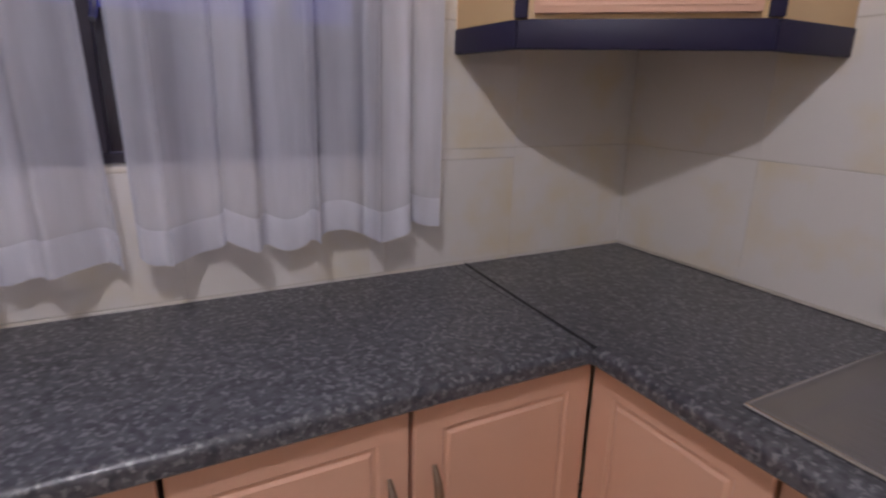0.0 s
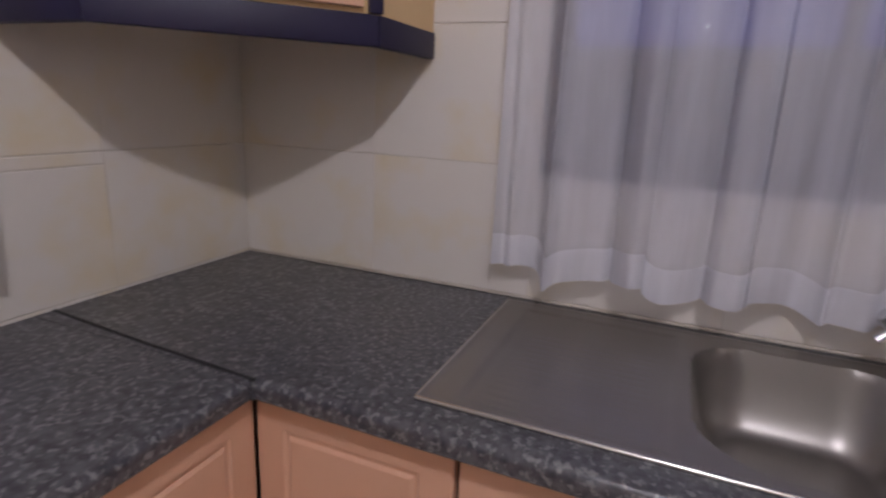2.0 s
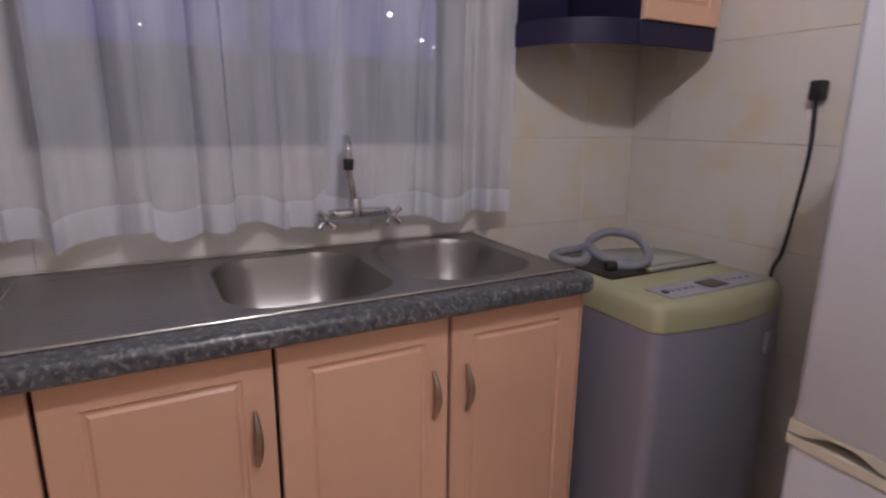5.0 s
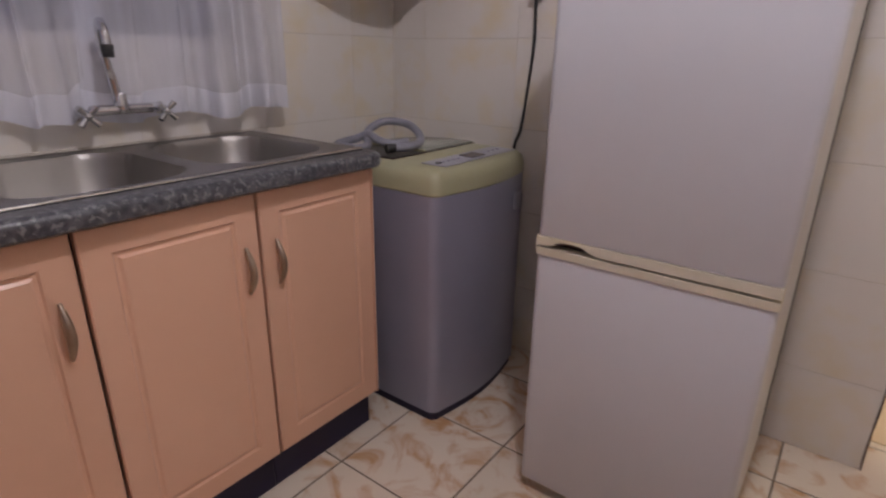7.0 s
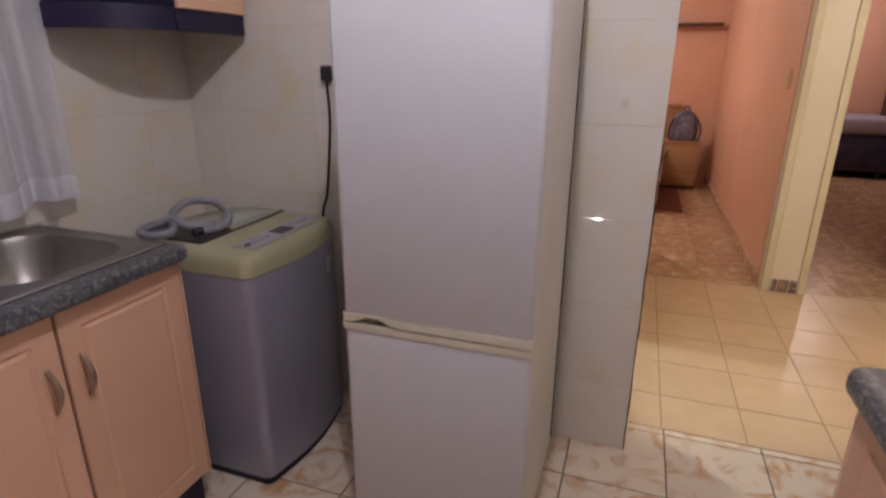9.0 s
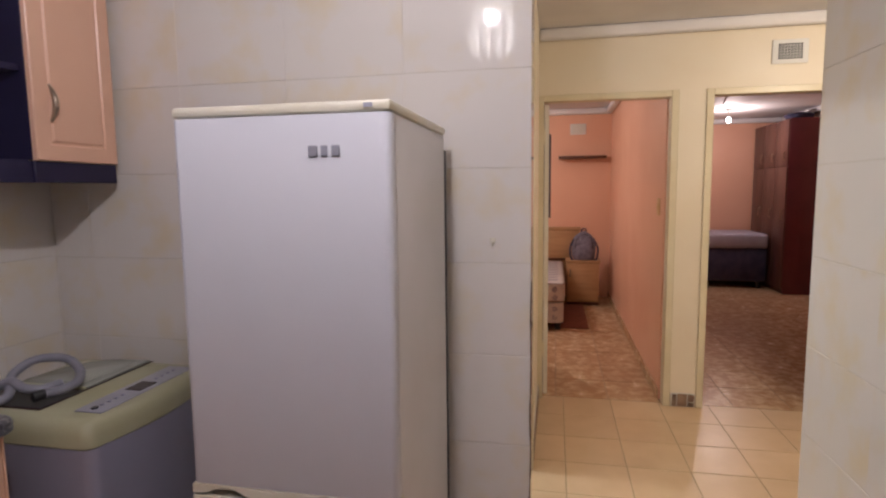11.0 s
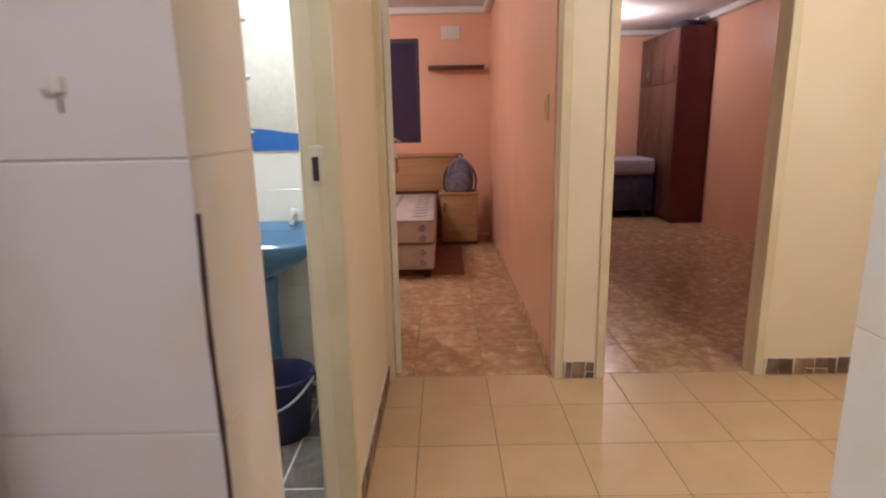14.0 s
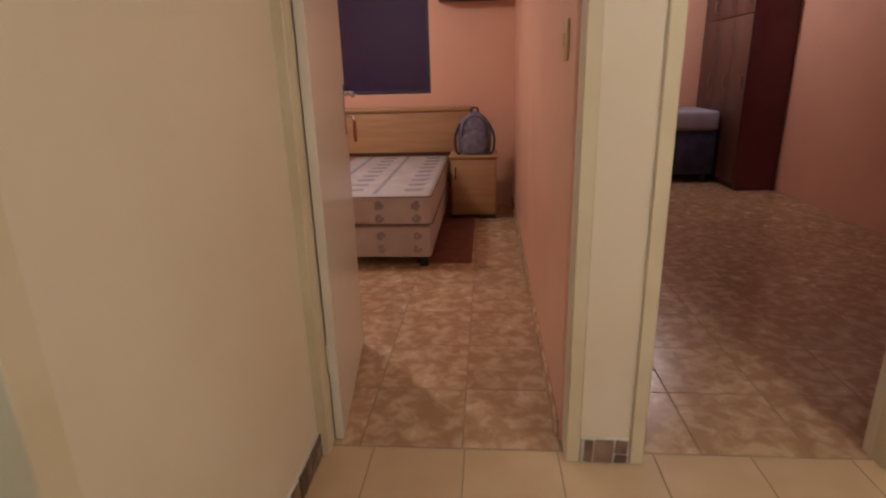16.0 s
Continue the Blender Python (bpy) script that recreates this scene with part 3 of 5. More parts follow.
def base_unit(axis, u0, u1, handle, label):
    """A one-door base cupboard whose door faces -axis."""
    c = (u0 + u1) / 2
    place = (c, -0.3, 0) if axis == "y" else (-0.3, c, 0)
    unit = thing("base_cabinet", place, label, "cabinet", "kitchen base cabinets")
    g = 0.004
    if axis == "y":
        # Body coloured near-black to give the shade between the doors.
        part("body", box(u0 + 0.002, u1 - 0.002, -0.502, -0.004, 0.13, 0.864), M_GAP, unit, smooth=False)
        part("plinth", box(u0, u1, -0.48, -0.465, 0.0, 0.128, 0.002, 1), M_BLACK, unit, "black plinth")
    else:
        part("body", box(-0.55, -0.004, u0 + 0.002, u1 - 0.002, 0.13, 0.864), M_GAP, unit, smooth=False)
        part("plinth", box(-0.53, -0.515, u0, u1, 0.0, 0.128, 0.002, 1), M_BLACK, unit, "black plinth")
    d = part("door", grooved(axis, FACE_N, u0 + g, u1 - g, 0.135, 0.858, 0.02), M_PEACH, unit, "peach door with a routed rectangle", smooth=False)
    if handle:
        hu = u0 + 0.042 if handle == "lo" else u1 - 0.042
        part("handle", bow_handle(axis, FACE_N, hu, 0.68), M_HANDLE, d, "crescent metal handle")
    return unit


P, FACE_N = 0.372, -0.522
for k, h in enumerate(("lo", "hi", "lo", "hi")):
    base_unit("y", -0.966 - P * k, -0.5705 if k == 0 else -0.966 - P * (k - 1), h, "peach fronted base cabinet under the speckled worktop")


def low_body_unit(u0, u1, h):
    c = (u0 + u1) / 2
    unit = thing("base_cabinet", (-0.3, c, 0), "peach fronted base cabinet under the sink worktop", "cabinet", "kitchen base cabinets")
    # Body and rail coloured near-black for the shade in the door gaps.
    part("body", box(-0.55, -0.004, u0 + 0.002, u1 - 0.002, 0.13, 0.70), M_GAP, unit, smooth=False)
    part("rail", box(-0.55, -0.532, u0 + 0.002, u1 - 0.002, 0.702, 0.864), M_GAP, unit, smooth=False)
    part("plinth", box(-0.53, -0.515, u0, u1, 0.0, 0.128, 0.002, 1), M_BLACK, unit, "black plinth")
    d = part("door", grooved("x", -0.572, u0 + 0.004, u1 - 0.004, 0.135, 0.858, 0.02), M_PEACH, unit, "peach door with a routed rectangle", smooth=False)
    if h:
        part("handle", bow_handle("x", -0.572, u1 - 0.042 if h == "hi" else u0 + 0.042, 0.68), M_HANDLE, d, "crescent metal handle")
    return unit


for y0, y1, h in ((-0.894, -0.5205, ""), (-1.268, -0.894, "lo"), (-1.645, -1.268, "lo"), (-2.02, -1.645, "hi")):
    unit = low_body_unit(y0, y1, h)
    if y0 < -2:
        part("end_panel", box(-0.57, -0.002, -2.026, -2.0195, 0.13, 0.864, 0.001, 1), M_PEACH, unit, "peach end panel")


def worktop_strip(axis, u0, u1, front, back, bm=None, nose=True):
    """A slab along u with a rounded front edge; front and back are the other coordinate."""
    own = bmesh.new()
    prof = [(back, TOP - NOSE), (back, TOP)]
    s = 1 if front < back else -1
    r = 0.017
    if nose:
        for k in range(7):
            a = math.pi / 2 * k / 6
            prof.append((front + s * (r - r * math.sin(a)), TOP - r + r * math.cos(a)))
        prof += [(front + s * 0.0, TOP - NOSE + 0.006), (front + s * 0.006, TOP - NOSE)]
    else:
        prof += [(front, TOP), (front, TOP - NOSE)]
    ends = []
    for u in (u0, u1):
        ends.append([own.verts.new((u, p, z) if axis == "y" else (p, u, z)) for p, z in prof])
    n = len(prof)
    for k in range(n):
        own.faces.new((ends[0][k], ends[0][(k + 1) % n], ends[1][(k + 1) % n], ends[1][k]))
    own.faces.new(ends[0])
    own.faces.new(ends[1][::-1])
    bmesh.ops.recalc_face_normals(own, faces=own.faces)
    return merge(bm, own)


wt = thing("worktop", (-1.7, -0.3, TOP - NOSE), "dark speckled laminate worktop with rounded edge under the window", "worktop")
part("slab", worktop_strip("y", -2.797, -0.605, -0.548, -0.003), M_WORKTOP, wt)
SX0, SX1, SY0, SY1 = -0.54, -0.036, -2.02, -0.806
wt2 = thing("worktop", (-0.3, -1.0, TOP - NOSE), "dark speckled laminate worktop that holds the steel sink", "worktop")
part("slab_front", worktop_strip("x", SY0 + 0.02, -0.548, -0.605, SX0 + 0.02), M_WORKTOP, wt2)


def rounded_end(x0, x1, y0, y1, r):
    """The end of a worktop: its nose runs along x0, turns round a corner and goes on along y0 to x1."""
    bm = bmesh.new()
    line = [((x0, y1), (-1, 0))]
    for k in range(9):
        a = math.pi + math.pi / 2 * k / 8
        line.append(((x0 + r + r * math.cos(a), y0 + r + r * math.sin(a)), (math.cos(a), math.sin(a))))
    line.append(((x1, y0), (0, -1)))
    prof = [(0.006, TOP - NOSE), (0.0, TOP - NOSE + 0.006), (0.0, TOP - 0.017), (0.0013, TOP - 0.0105), (0.005, TOP - 0.005), (0.0105, TOP - 0.0013), (0.017, TOP)]
    rows = [[bm.verts.new((x - nx * d, y - ny * d, z)) for d, z in prof] for (x, y), (nx, ny) in line]
    for a, b in zip(rows, rows[1:]):
        for k in range(len(prof) - 1):
            bm.faces.new((a[k], b[k], b[k + 1], a[k + 1]))
    bm.faces.new([q[-1] for q in rows] + [bm.verts.new((x1, y1, TOP))])
    bm.faces.new([q[0] for q in rows][::-1] + [bm.verts.new((x1, y1, TOP - NOSE))])
    bmesh.ops.recalc_face_normals(bm, faces=bm.faces)
    return bm


part("slab_corner", rounded_end(-0.605, -0.003, SY0 - 0.03, SY0 + 0.02, 0.045), M_WORKTOP, wt2)
part("slab", worktop_strip("x", SY1 - 0.02, -0.548, SX0 + 0.02, -0.003, nose=False), M_WORKTOP, wt2)
part("slab_corner", box(-0.603, -0.003, -0.548, -0.003, TOP - NOSE, TOP), M_WORKTOP, wt2)
part("slab_back", worktop_strip("x", SY0 + 0.02, SY1 - 0.02, SX1 - 0.015, -0.003, nose=False), M_WORKTOP, wt2)
part("joint_strip", tube([(-0.605, -0.553, TOP + 0.001), (-0.59, -0.3, TOP + 0.001), (-0.566, -0.006, TOP + 0.001)], 0.0036, 6), M_DARKPL, wt2, "dark joint strip between the worktops")
part("wall_seal", box(-0.008, -0.002, SY0 - 0.03, -0.01, TOP, TOP + 0.008, 0.003, 1), M_GROUT, wt2, "grubby sealant along the wall")

# west counter
wt3 = thing("worktop", (-2.5, -1.3, TOP - NOSE), "dark speckled laminate worktop with a rounded corner beside the doorway", "worktop")
out = [(-2.797, -0.551), (-2.155, -0.551)]
for k in range(7):
    a = math.pi / 2 * k / 6
    out.append((-2.155 - 0.05 + 0.05 * math.cos(a), -1.86 - 0.05 * math.sin(a)))
out.append((-2.797, -1.91))
part("slab", prism(out, TOP - NOSE, TOP, 0.012), M_WORKTOP, wt3)
for k in range(3):
    y0 = -0.75 - 0.376 * (k + 1)
    unit = thing("base_cabinet", (-2.5, y0 + 0.19, 0), "peach fronted base cabinet beside the doorway", "cabinet", "kitchen base cabinets")
    # Near-black body colour holds the shade between these doors.
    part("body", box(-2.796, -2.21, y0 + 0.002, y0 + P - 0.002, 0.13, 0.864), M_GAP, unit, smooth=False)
    part("plinth", box(-2.245, -2.23, y0, y0 + P, 0, 0.128, 0.002, 1), M_BLACK, unit, "black plinth")
    g = grooved("x", 0, y0 + 0.004, y0 + P - 0.004, 0.135, 0.858, 0.02)
    bmesh.ops.scale(g, vec=(-1, 1, 1), verts=g.verts)
    bmesh.ops.translate(g, vec=(-2.188, 0, 0), verts=g.verts)
    bmesh.ops.recalc_face_normals(g, faces=g.faces)
    part("door", g, M_PEACH, unit, "peach door with a routed rectangle", smooth=False)
    if k == 2:
        part("end_panel", box(-2.796, -2.19, y0 - 0.012, y0 - 0.001, 0, 0.864, 0.001, 1), M_PEACH, unit, "peach end panel")

# ---- sink ----
def bowl(x0, x1, y0, y1, r, depth):
    def sd(x, y):
        qx, qy = abs(x - (x0 + x1) / 2) - (x1 - x0) / 2 + r, abs(y - (y0 + y1) / 2) - (y1 - y0) / 2 + r
        return math.hypot(max(qx, 0), max(qy, 0)) + min(max(qx, qy), 0) - r

    def z(x, y):
        d = sd(x, y)
        if d > 0.006:
            return 0.0
        t = min(max((0.006 - d) / 0.075, 0), 1)
        s = 1 - (1 - t) ** 2.2
        return -depth * s - max(0, -d - 0.06) * 0.03
    return z


B1, B2 = bowl(-0.50, -0.085, -1.565, -1.21, 0.11, 0.15), bowl(-0.485, -0.08, -1.962, -1.63, 0.11, 0.15)


def sink_height(x, y):
    z = min(B1(x, y), B2(x, y))
    edge = min(x - SX0, SX1 - x, y - SY0, SY1 - y)
    z += 0.004 + 0.003 * max(0.0, 1 - abs(edge - 0.006) / 0.006)
    if -1.175 < y < -0.865 and -0.515 < x < -0.075:
        inset = min(y + 1.175, -0.865 - y, x + 0.515, -0.075 - x)
        z -= 0.003 * min(inset / 0.008, 1)
        if -1.15 < y < -0.9 and x < -0.2:
            z += 0.0013 * (0.5 + 0.5 * math.cos((x + 0.5) * 2 * math.pi / 0.022)) * min(1, (y + 1.15) / 0.02, (-0.9 - y) / 0.02)
    return z


sink = thing("kitchen_sink", (-0.29, -1.4, TOP), "stainless steel double bowl sink with a ribbed draining board", "sink")
bm = bmesh.new()
NX, NY = 116, 200
grid = [[None] * (NY + 1) for _ in range(NX + 1)]
for i in range(NX + 1):
    for j in range(NY + 1):
        x, y = SX0 + (SX1 - SX0) * i / NX, SY0 + (SY1 - SY0) * j / NY
        grid[i][j] = bm.verts.new((x, y, TOP + sink_height(x, y)))
for i in range(NX):
    for j in range(NY):
        bm.faces.new((grid[i][j], grid[i + 1][j], grid[i + 1][j + 1], grid[i][j + 1]))
part("basin", bm, M_STEEL, sink)
bm = box(SX0 - 0.001, SX0 + 0.004, SY0, SY1, TOP - 0.001, TOP + 0.006, 0.002, 2)
box(SX1 - 0.004, SX1 + 0.001, SY0, SY1, TOP - 0.001, TOP + 0.006, 0.002, 2, bm=bm)
box(SX0 + 0.005, SX1 - 0.005, SY0 - 0.001, SY0 + 0.004, TOP - 0.001, TOP + 0.006, 0.002, 2, bm=bm)
box(SX0 + 0.005, SX1 - 0.005, SY1 - 0.004, SY1 + 0.001, TOP - 0.001, TOP + 0.006, 0.002, 2, bm=bm)
# Round bar added along the front for the lamp's highlight line.
tube([(SX0 + 0.001, SY0 + 0.003, TOP + 0.0035), (SX0 + 0.001, SY1 - 0.003, TOP + 0.0035)], 0.0045, 10, bm=bm)
part("rim", bm, M_RIM, sink, "folded steel rim, paler for its highlight line")
for yy in (-1.39, -1.795):
    w = part("waste", lathe((-0.31, yy, TOP - 0.148), [(0.045, 0.0), (0.043, 0.003), (0.036, 0.003), (0.032, -0.002), (0.001, -0.003)]), M_CHROME, sink, "chrome waste ring")
    part("strainer", cyl((-0.31, yy, TOP - 0.149), (-0.31, yy, TOP - 0.1455), 0.024, seg=16), M_DARKPL, w)

# ---- tap ----
tap = thing("wall_mixer_tap", (-0.02, -1.615, 1.01), "chrome wall mixer tap with two cross handles and a swan neck", "tap")
part("body", cyl((-0.055, -1.535, 1.008), (-0.055, -1.695, 1.008), 0.014, bevel=0.004), M_CHROME, tap)
for yy in (-1.515, -1.715):
    v = part("valve", cyl((-0.001, yy, 1.008), (-0.085, yy, 1.002), 0.017, 0.013, bevel=0.003), M_CHROME, tap)
    part("flange", cyl((0.0, yy, 1.008), (-0.007, yy, 1.008), 0.03, 0.026), M_CHROME, v)
    b = ball((-0.092, yy, 1.0), 0.012)
    for k in range(4):
        a = math.pi / 4 + k * math.pi / 2
        cyl((-0.092, yy, 1.0), (-0.098, yy + 0.032 * math.cos(a), 1.0 + 0.032 * math.sin(a)), 0.006, 0.008, 10, bm=b)
    part("cross_handle", b, M_CHROME, v)
neck = smooth_path([(-0.055, -1.61, 1.01), (-0.056, -1.603, 1.08), (-0.06, -1.592, 1.15), (-0.08, -1.582, 1.205), (-0.115, -1.572, 1.222), (-0.145, -1.566, 1.20), (-0.152, -1.564, 1.165)], 6)
part("swan_neck", tube(neck, [0.013 if k < 8 else 0.0105 for k in range(len(neck))], 14), M_CHROME, tap)
part("nozzle", cyl((-0.152, -1.564, 1.17), (-0.153, -1.563, 1.14), 0.0145, 0.013, bevel=0.002), M_DARKPL, tap, "black nozzle")
part("collar", cyl((-0.055, -1.615, 1.0), (-0.055, -1.615, 1.05), 0.021, 0.016, bevel=0.003), M_CHROME, tap)

# ---- wall cabinets ----
wc = thing("wall_cabinet", (-0.3, -0.3, 1.458), "peach corner wall cabinet with black pelmet and posts", "cabinet")
foot = [(-0.002, -0.002), (-0.612, -0.002), (-0.612, -0.255), (-0.255, -0.572), (-0.002, -0.572)]
part("body", prism(foot, 1.498, 2.2), M_SIDE, wc, "yellowish side panels", smooth=False)


def along(p, q, w, z0, z1, bevel=0.002, off=0.0):
    """An upright board from p to q, w thick to the left of the way, set off to the right."""
    p, q = Vector((*p, 0)), Vector((*q, 0))
    d = (q - p).normalized()
    n = Vector((-d.y, d.x, 0))
    o = [(p - n * off), (q - n * off), (q + n * (w - off)), (p + n * (w - off))]
    return prism([(v.x, v.y) for v in o], z0, z1, bevel)


for p, q in ((foot[1], foot[2]), (foot[2], foot[3]), (foot[3], foot[4])):
    part("pelmet", along(p, q, 0.022, 1.445, 1.502, 0.004, 0.006), M_BLACK, wc, "black pelmet board")
p, q = Vector(foot[2]), Vector(foot[3])
d = (q - p).normalized()
for a, b in ((p - d * 0.008, p + d * 0.02), (q - d * 0.02, q + d * 0.008)):
    part("post", along(a, b, 0.02, 1.503, 2.2, 0.003, 0.012), M_BLACK, wc, "black corner post")
dr = part("door", along(p + d * 0.032, q - d * 0.032, 0.016, 1.511, 2.19, 0.003, 0.016), M_PEACH, wc, "peach cabinet door")
part("bead", along(p + d * 0.045, q - d * 0.045, 0.006, 1.523, 1.529, 0.001, 0.018), M_PEACH, dr)

wc2 = thing("wall_cabinet", (-0.16, -2.45, 1.494), "black rounded open wall shelf unit beside a narrow peach cupboard", "cabinet")
CX, CY0, CY1, CM = -0.33, -2.722, -2.135, -2.402


def shelf_plan(i):
    """Plan of the rounded open end, drawn in by i from its curved front."""
    arc = []
    for k in range(15):
        a = math.pi / 2 * k / 14
        arc.append((-0.004 + (CX + 0.012 + i) * math.sin(a) ** 0.9, CM + 0.009 + (CY1 - CM - 0.009 - i) * math.cos(a) ** 0.9))
    return [(-0.004, CM + 0.009)] + arc


for nm, z0, z1, i in (("bottom_panel", 1.548, 1.565, 0.004), ("shelf", 1.835, 1.853, 0.012), ("top_panel", 2.20, 2.218, 0.004)):
    part(nm, prism(shelf_plan(i), z0, z1, 0.001), M_BLACK, wc2)
part("back_panel", box(-0.012, -0.003, CM + 0.01, CY1 - 0.02, 1.566, 2.199), M_BLACK, wc2)
part("divider", box(CX + 0.002, -0.003, CM - 0.008, CM + 0.008, 1.566, 2.218, 0.002, 1), M_BLACK, wc2)
outer, inner = shelf_plan(-0.006)[1:], shelf_plan(0.012)[1:]
bm = bmesh.new()
rows = [[bm.verts.new((x, y, z)) for (x, y), z in ((o, 1.494), (o, 1.562), (n, 1.562), (n, 1.494))] for o, n in zip(outer, inner)]
for p, q in zip(rows, rows[1:]):
    for k in range(4):
        bm.faces.new((p[k], q[k], q[(k + 1) % 4], p[(k + 1) % 4]))
bm.faces.new(rows[0])
bm.faces.new(rows[-1][::-1])
bmesh.ops.recalc_face_normals(bm, faces=bm.faces)
part("pelmet", bm, M_BLACK, wc2, "black curved pelmet board")
part("pelmet", box(CX - 0.006, CX + 0.012, CY0, CM + 0.009, 1.494, 1.562, 0.003, 1), M_BLACK, wc2, "black pelmet board")
part("cupboard_body", box(CX + 0.003, -0.003, CY0, CM - 0.009, 1.566, 2.218), M_SIDE, wc2, smooth=False)
dr = part("door", grooved("x", CX - 0.017, CY0 + 0.002, CM + 0.006, 1.563, 2.21, 0.018, 0.05), M_PEACH, wc2, "narrow peach door", smooth=False)
part("handle", bow_handle("x", CX - 0.017, CM - 0.05, 1.745), M_HANDLE, dr, "crescent metal handle")

# ---- washing machine ----
def rounded(x0, x1, y0, y1, r, bulge=0.0, n=6):
    """Outline of a rounded rectangle whose west side bulges out."""
    pts = []
    for cx, cy, a0 in ((x1 - r, y1 - r, 0), (x0 + r, y1 - r, 90), (x0 + r, y0 + r, 180), (x1 - r, y0 + r, 270)):
        for k in range(n + 1):
            a = radians(a0 + 90 * k / n)
            pts.append((cx + r * math.cos(a), cy + r * math.sin(a)))
        if a0 == 90 and bulge:
            for k in range(1, 8):
                t = k / 8
                pts.append((x0 - bulge * math.sin(math.pi * t), y1 - r + (y0 - y1 + 2 * r) * t))
    return pts


WX0, WX1, WY0, WY1 = -0.715, -0.19, -2.655, -2.135
wm = thing("washing_machine", (-0.45, -2.4, 0), "grey top loading washing machine with a yellowed plastic top", "washing machine")
part("body", prism(rounded(WX0, WX1, WY0, WY1, 0.035, 0.03), 0.035, 0.7695), M_WMBODY, wm)
part("base_skirt", prism(rounded(WX0 + 0.008, WX1 - 0.008, WY0 + 0.008, WY1 - 0.008, 0.03, 0.028), 0.0, 0.033, 0.002), M_BLACK, wm, "dark plastic base")


def loft(outlines):
    bm = bmesh.new()
    rings = [[bm.verts.new((x, y, z)) for x, y in o] for o, z in outlines]
    n = len(rings[0])
    for a, b in zip(rings, rings[1:]):
        for k in range(n):
            bm.faces.new((a[k], a[(k + 1) % n], b[(k + 1) % n], b[k]))
    bm.faces.new(rings[0][::-1])
    bm.faces.new(rings[-1])
    bmesh.ops.recalc_face_normals(bm, faces=bm.faces)
    return bm


def wm_out(i, b=0.03):
    return rounded(WX0 + i, WX1 - i, WY0 + i, WY1 - i, 0.037, b)


bm = loft([(wm_out(0.001), 0.77), (wm_out(-0.002), 0.774), (wm_out(-0.001), 0.808), (wm_out(0.003), 0.826), (wm_out(0.011, 0.026), 0.840), (wm_out(0.022, 0.02), 0.8472)])
top = part("top_cover", bm, M_WMTOP, wm, "yellowed plastic top with a soft edge")
recess = [(-0.50, -2.19), (-0.235, -2.19), (-0.225, -2.40), (-0.24, -2.52), (-0.285, -2.60), (-0.36, -2.635), (-0.50, -2.645)]
# Flat dark sheet under the lid, its colour giving the gap's shade.
part("lid_gap", prism(recess, 0.8478, 0.8492, 0.0004), M_GAP, wm, "flat dark sheet for the shade round the lid")
glazed = [(-0.494, -2.36), (-0.232, -2.36), (-0.231, -2.40), (-0.247, -2.515), (-0.29, -2.592), (-0.362, -2.627), (-0.494, -2.637)]
lid = part("lid", prism(glazed, 0.8495, 0.856, 0.002), M_WMLID, wm, "smoky curved lid")
part("lid_window", prism([(-0.34 + 0.8 * (x + 0.34), -2.48 + 0.8 * (y + 2.48)) for x, y in glazed], 0.8562, 0.8585, 0.001), M_WMLID, lid)
# The opening is a flat dark patch; its depth and shade are only colour.
part("drum_opening", box(-0.494, -0.24, -2.345, -2.197, 0.8495, 0.851, 0.0005, 1), M_DARKPL, wm, "flat dark patch for the shade in the drum opening")
part("lid_rail", box(-0.494, -0.236, -2.3585, -2.347, 0.8495, 0.858, 0.003), M_WMTOP, wm)
pn = part("control_panel", prism([(-0.695, -2.20), (-0.605, -2.20), (-0.60, -2.60), (-0.695, -2.60)], 0.8485, 0.8515, 0.001), M_PANEL, wm, "grey control strip")
part("display", box(-0.68, -0.625, -2.44, -2.365, 0.852, 0.8545, 0.001, 1), M_SCREEN, pn, "dark display")
for k in range(5):
    part("button", cyl((-0.65, -2.225 - 0.026 * k, 0.8515), (-0.65, -2.225 - 0.026 * k, 0.8545), 0.006 if k else 0.01, seg=12), M_DARKPL if k == 0 else M_WMBODY, pn)
for k in range(4):
    part("button", cyl((-0.648, -2.475 - 0.028 * k, 0.8515), (-0.648, -2.475 - 0.028 * k, 0.8545), 0.006, seg=12), M_WMBODY, pn)
part("badge", box(WX0 - 0.034, WX0 - 0.024, -2.575, -2.53, 0.66, 0.72, 0.003, 1), M_PANEL, wm, "small grey badge")

hose = thing("drain_hose", (-0.33, -2.3, 0.86), "coiled grey ribbed drain hose lying on the washing machine", "hose")
hp = [(-0.53, -2.235, 0.872), (-0.575, -2.30, 0.874), (-0.575, -2.40, 0.885), (-0.50, -2.49, 0.91), (-0.38, -2.52, 0.945), (-0.27, -2.44, 0.955), (-0.25, -2.33, 0.93), (-0.29, -2.25, 0.905),
      (-0.36, -2.19, 0.888), (-0.40, -2.12, 0.876), (-0.37, -2.055, 0.874), (-0.29, -2.04, 0.874), (-0.22, -2.08, 0.876), (-0.21, -2.15, 0.882), (-0.26, -2.20, 0.895), (-0.33, -2.225, 0.915),
      (-0.43, -2.21, 0.897), (-0.50, -2.25, 0.886), (-0.545, -2.33, 0.893)]
hp = [(-0.36 + 0.56 * (x + 0.36), -2.27 + 0.55 * (y + 2.27), 0.872 + 0.75 * (z - 0.872)) for x, y, z in hp]
path = smooth_path(hp, 9)
part("ribbed_tube", tube(path, 0.0128, 10, 0.0015), M_HOSE, hose)
part("end_cuff", cyl(hp[0], (hp[0][0] + 0.012, hp[0][1] + 0.03, 0.871), 0.0145, 0.0155, bevel=0.003), M_DARKPL, hose, "dark rubber cuff")

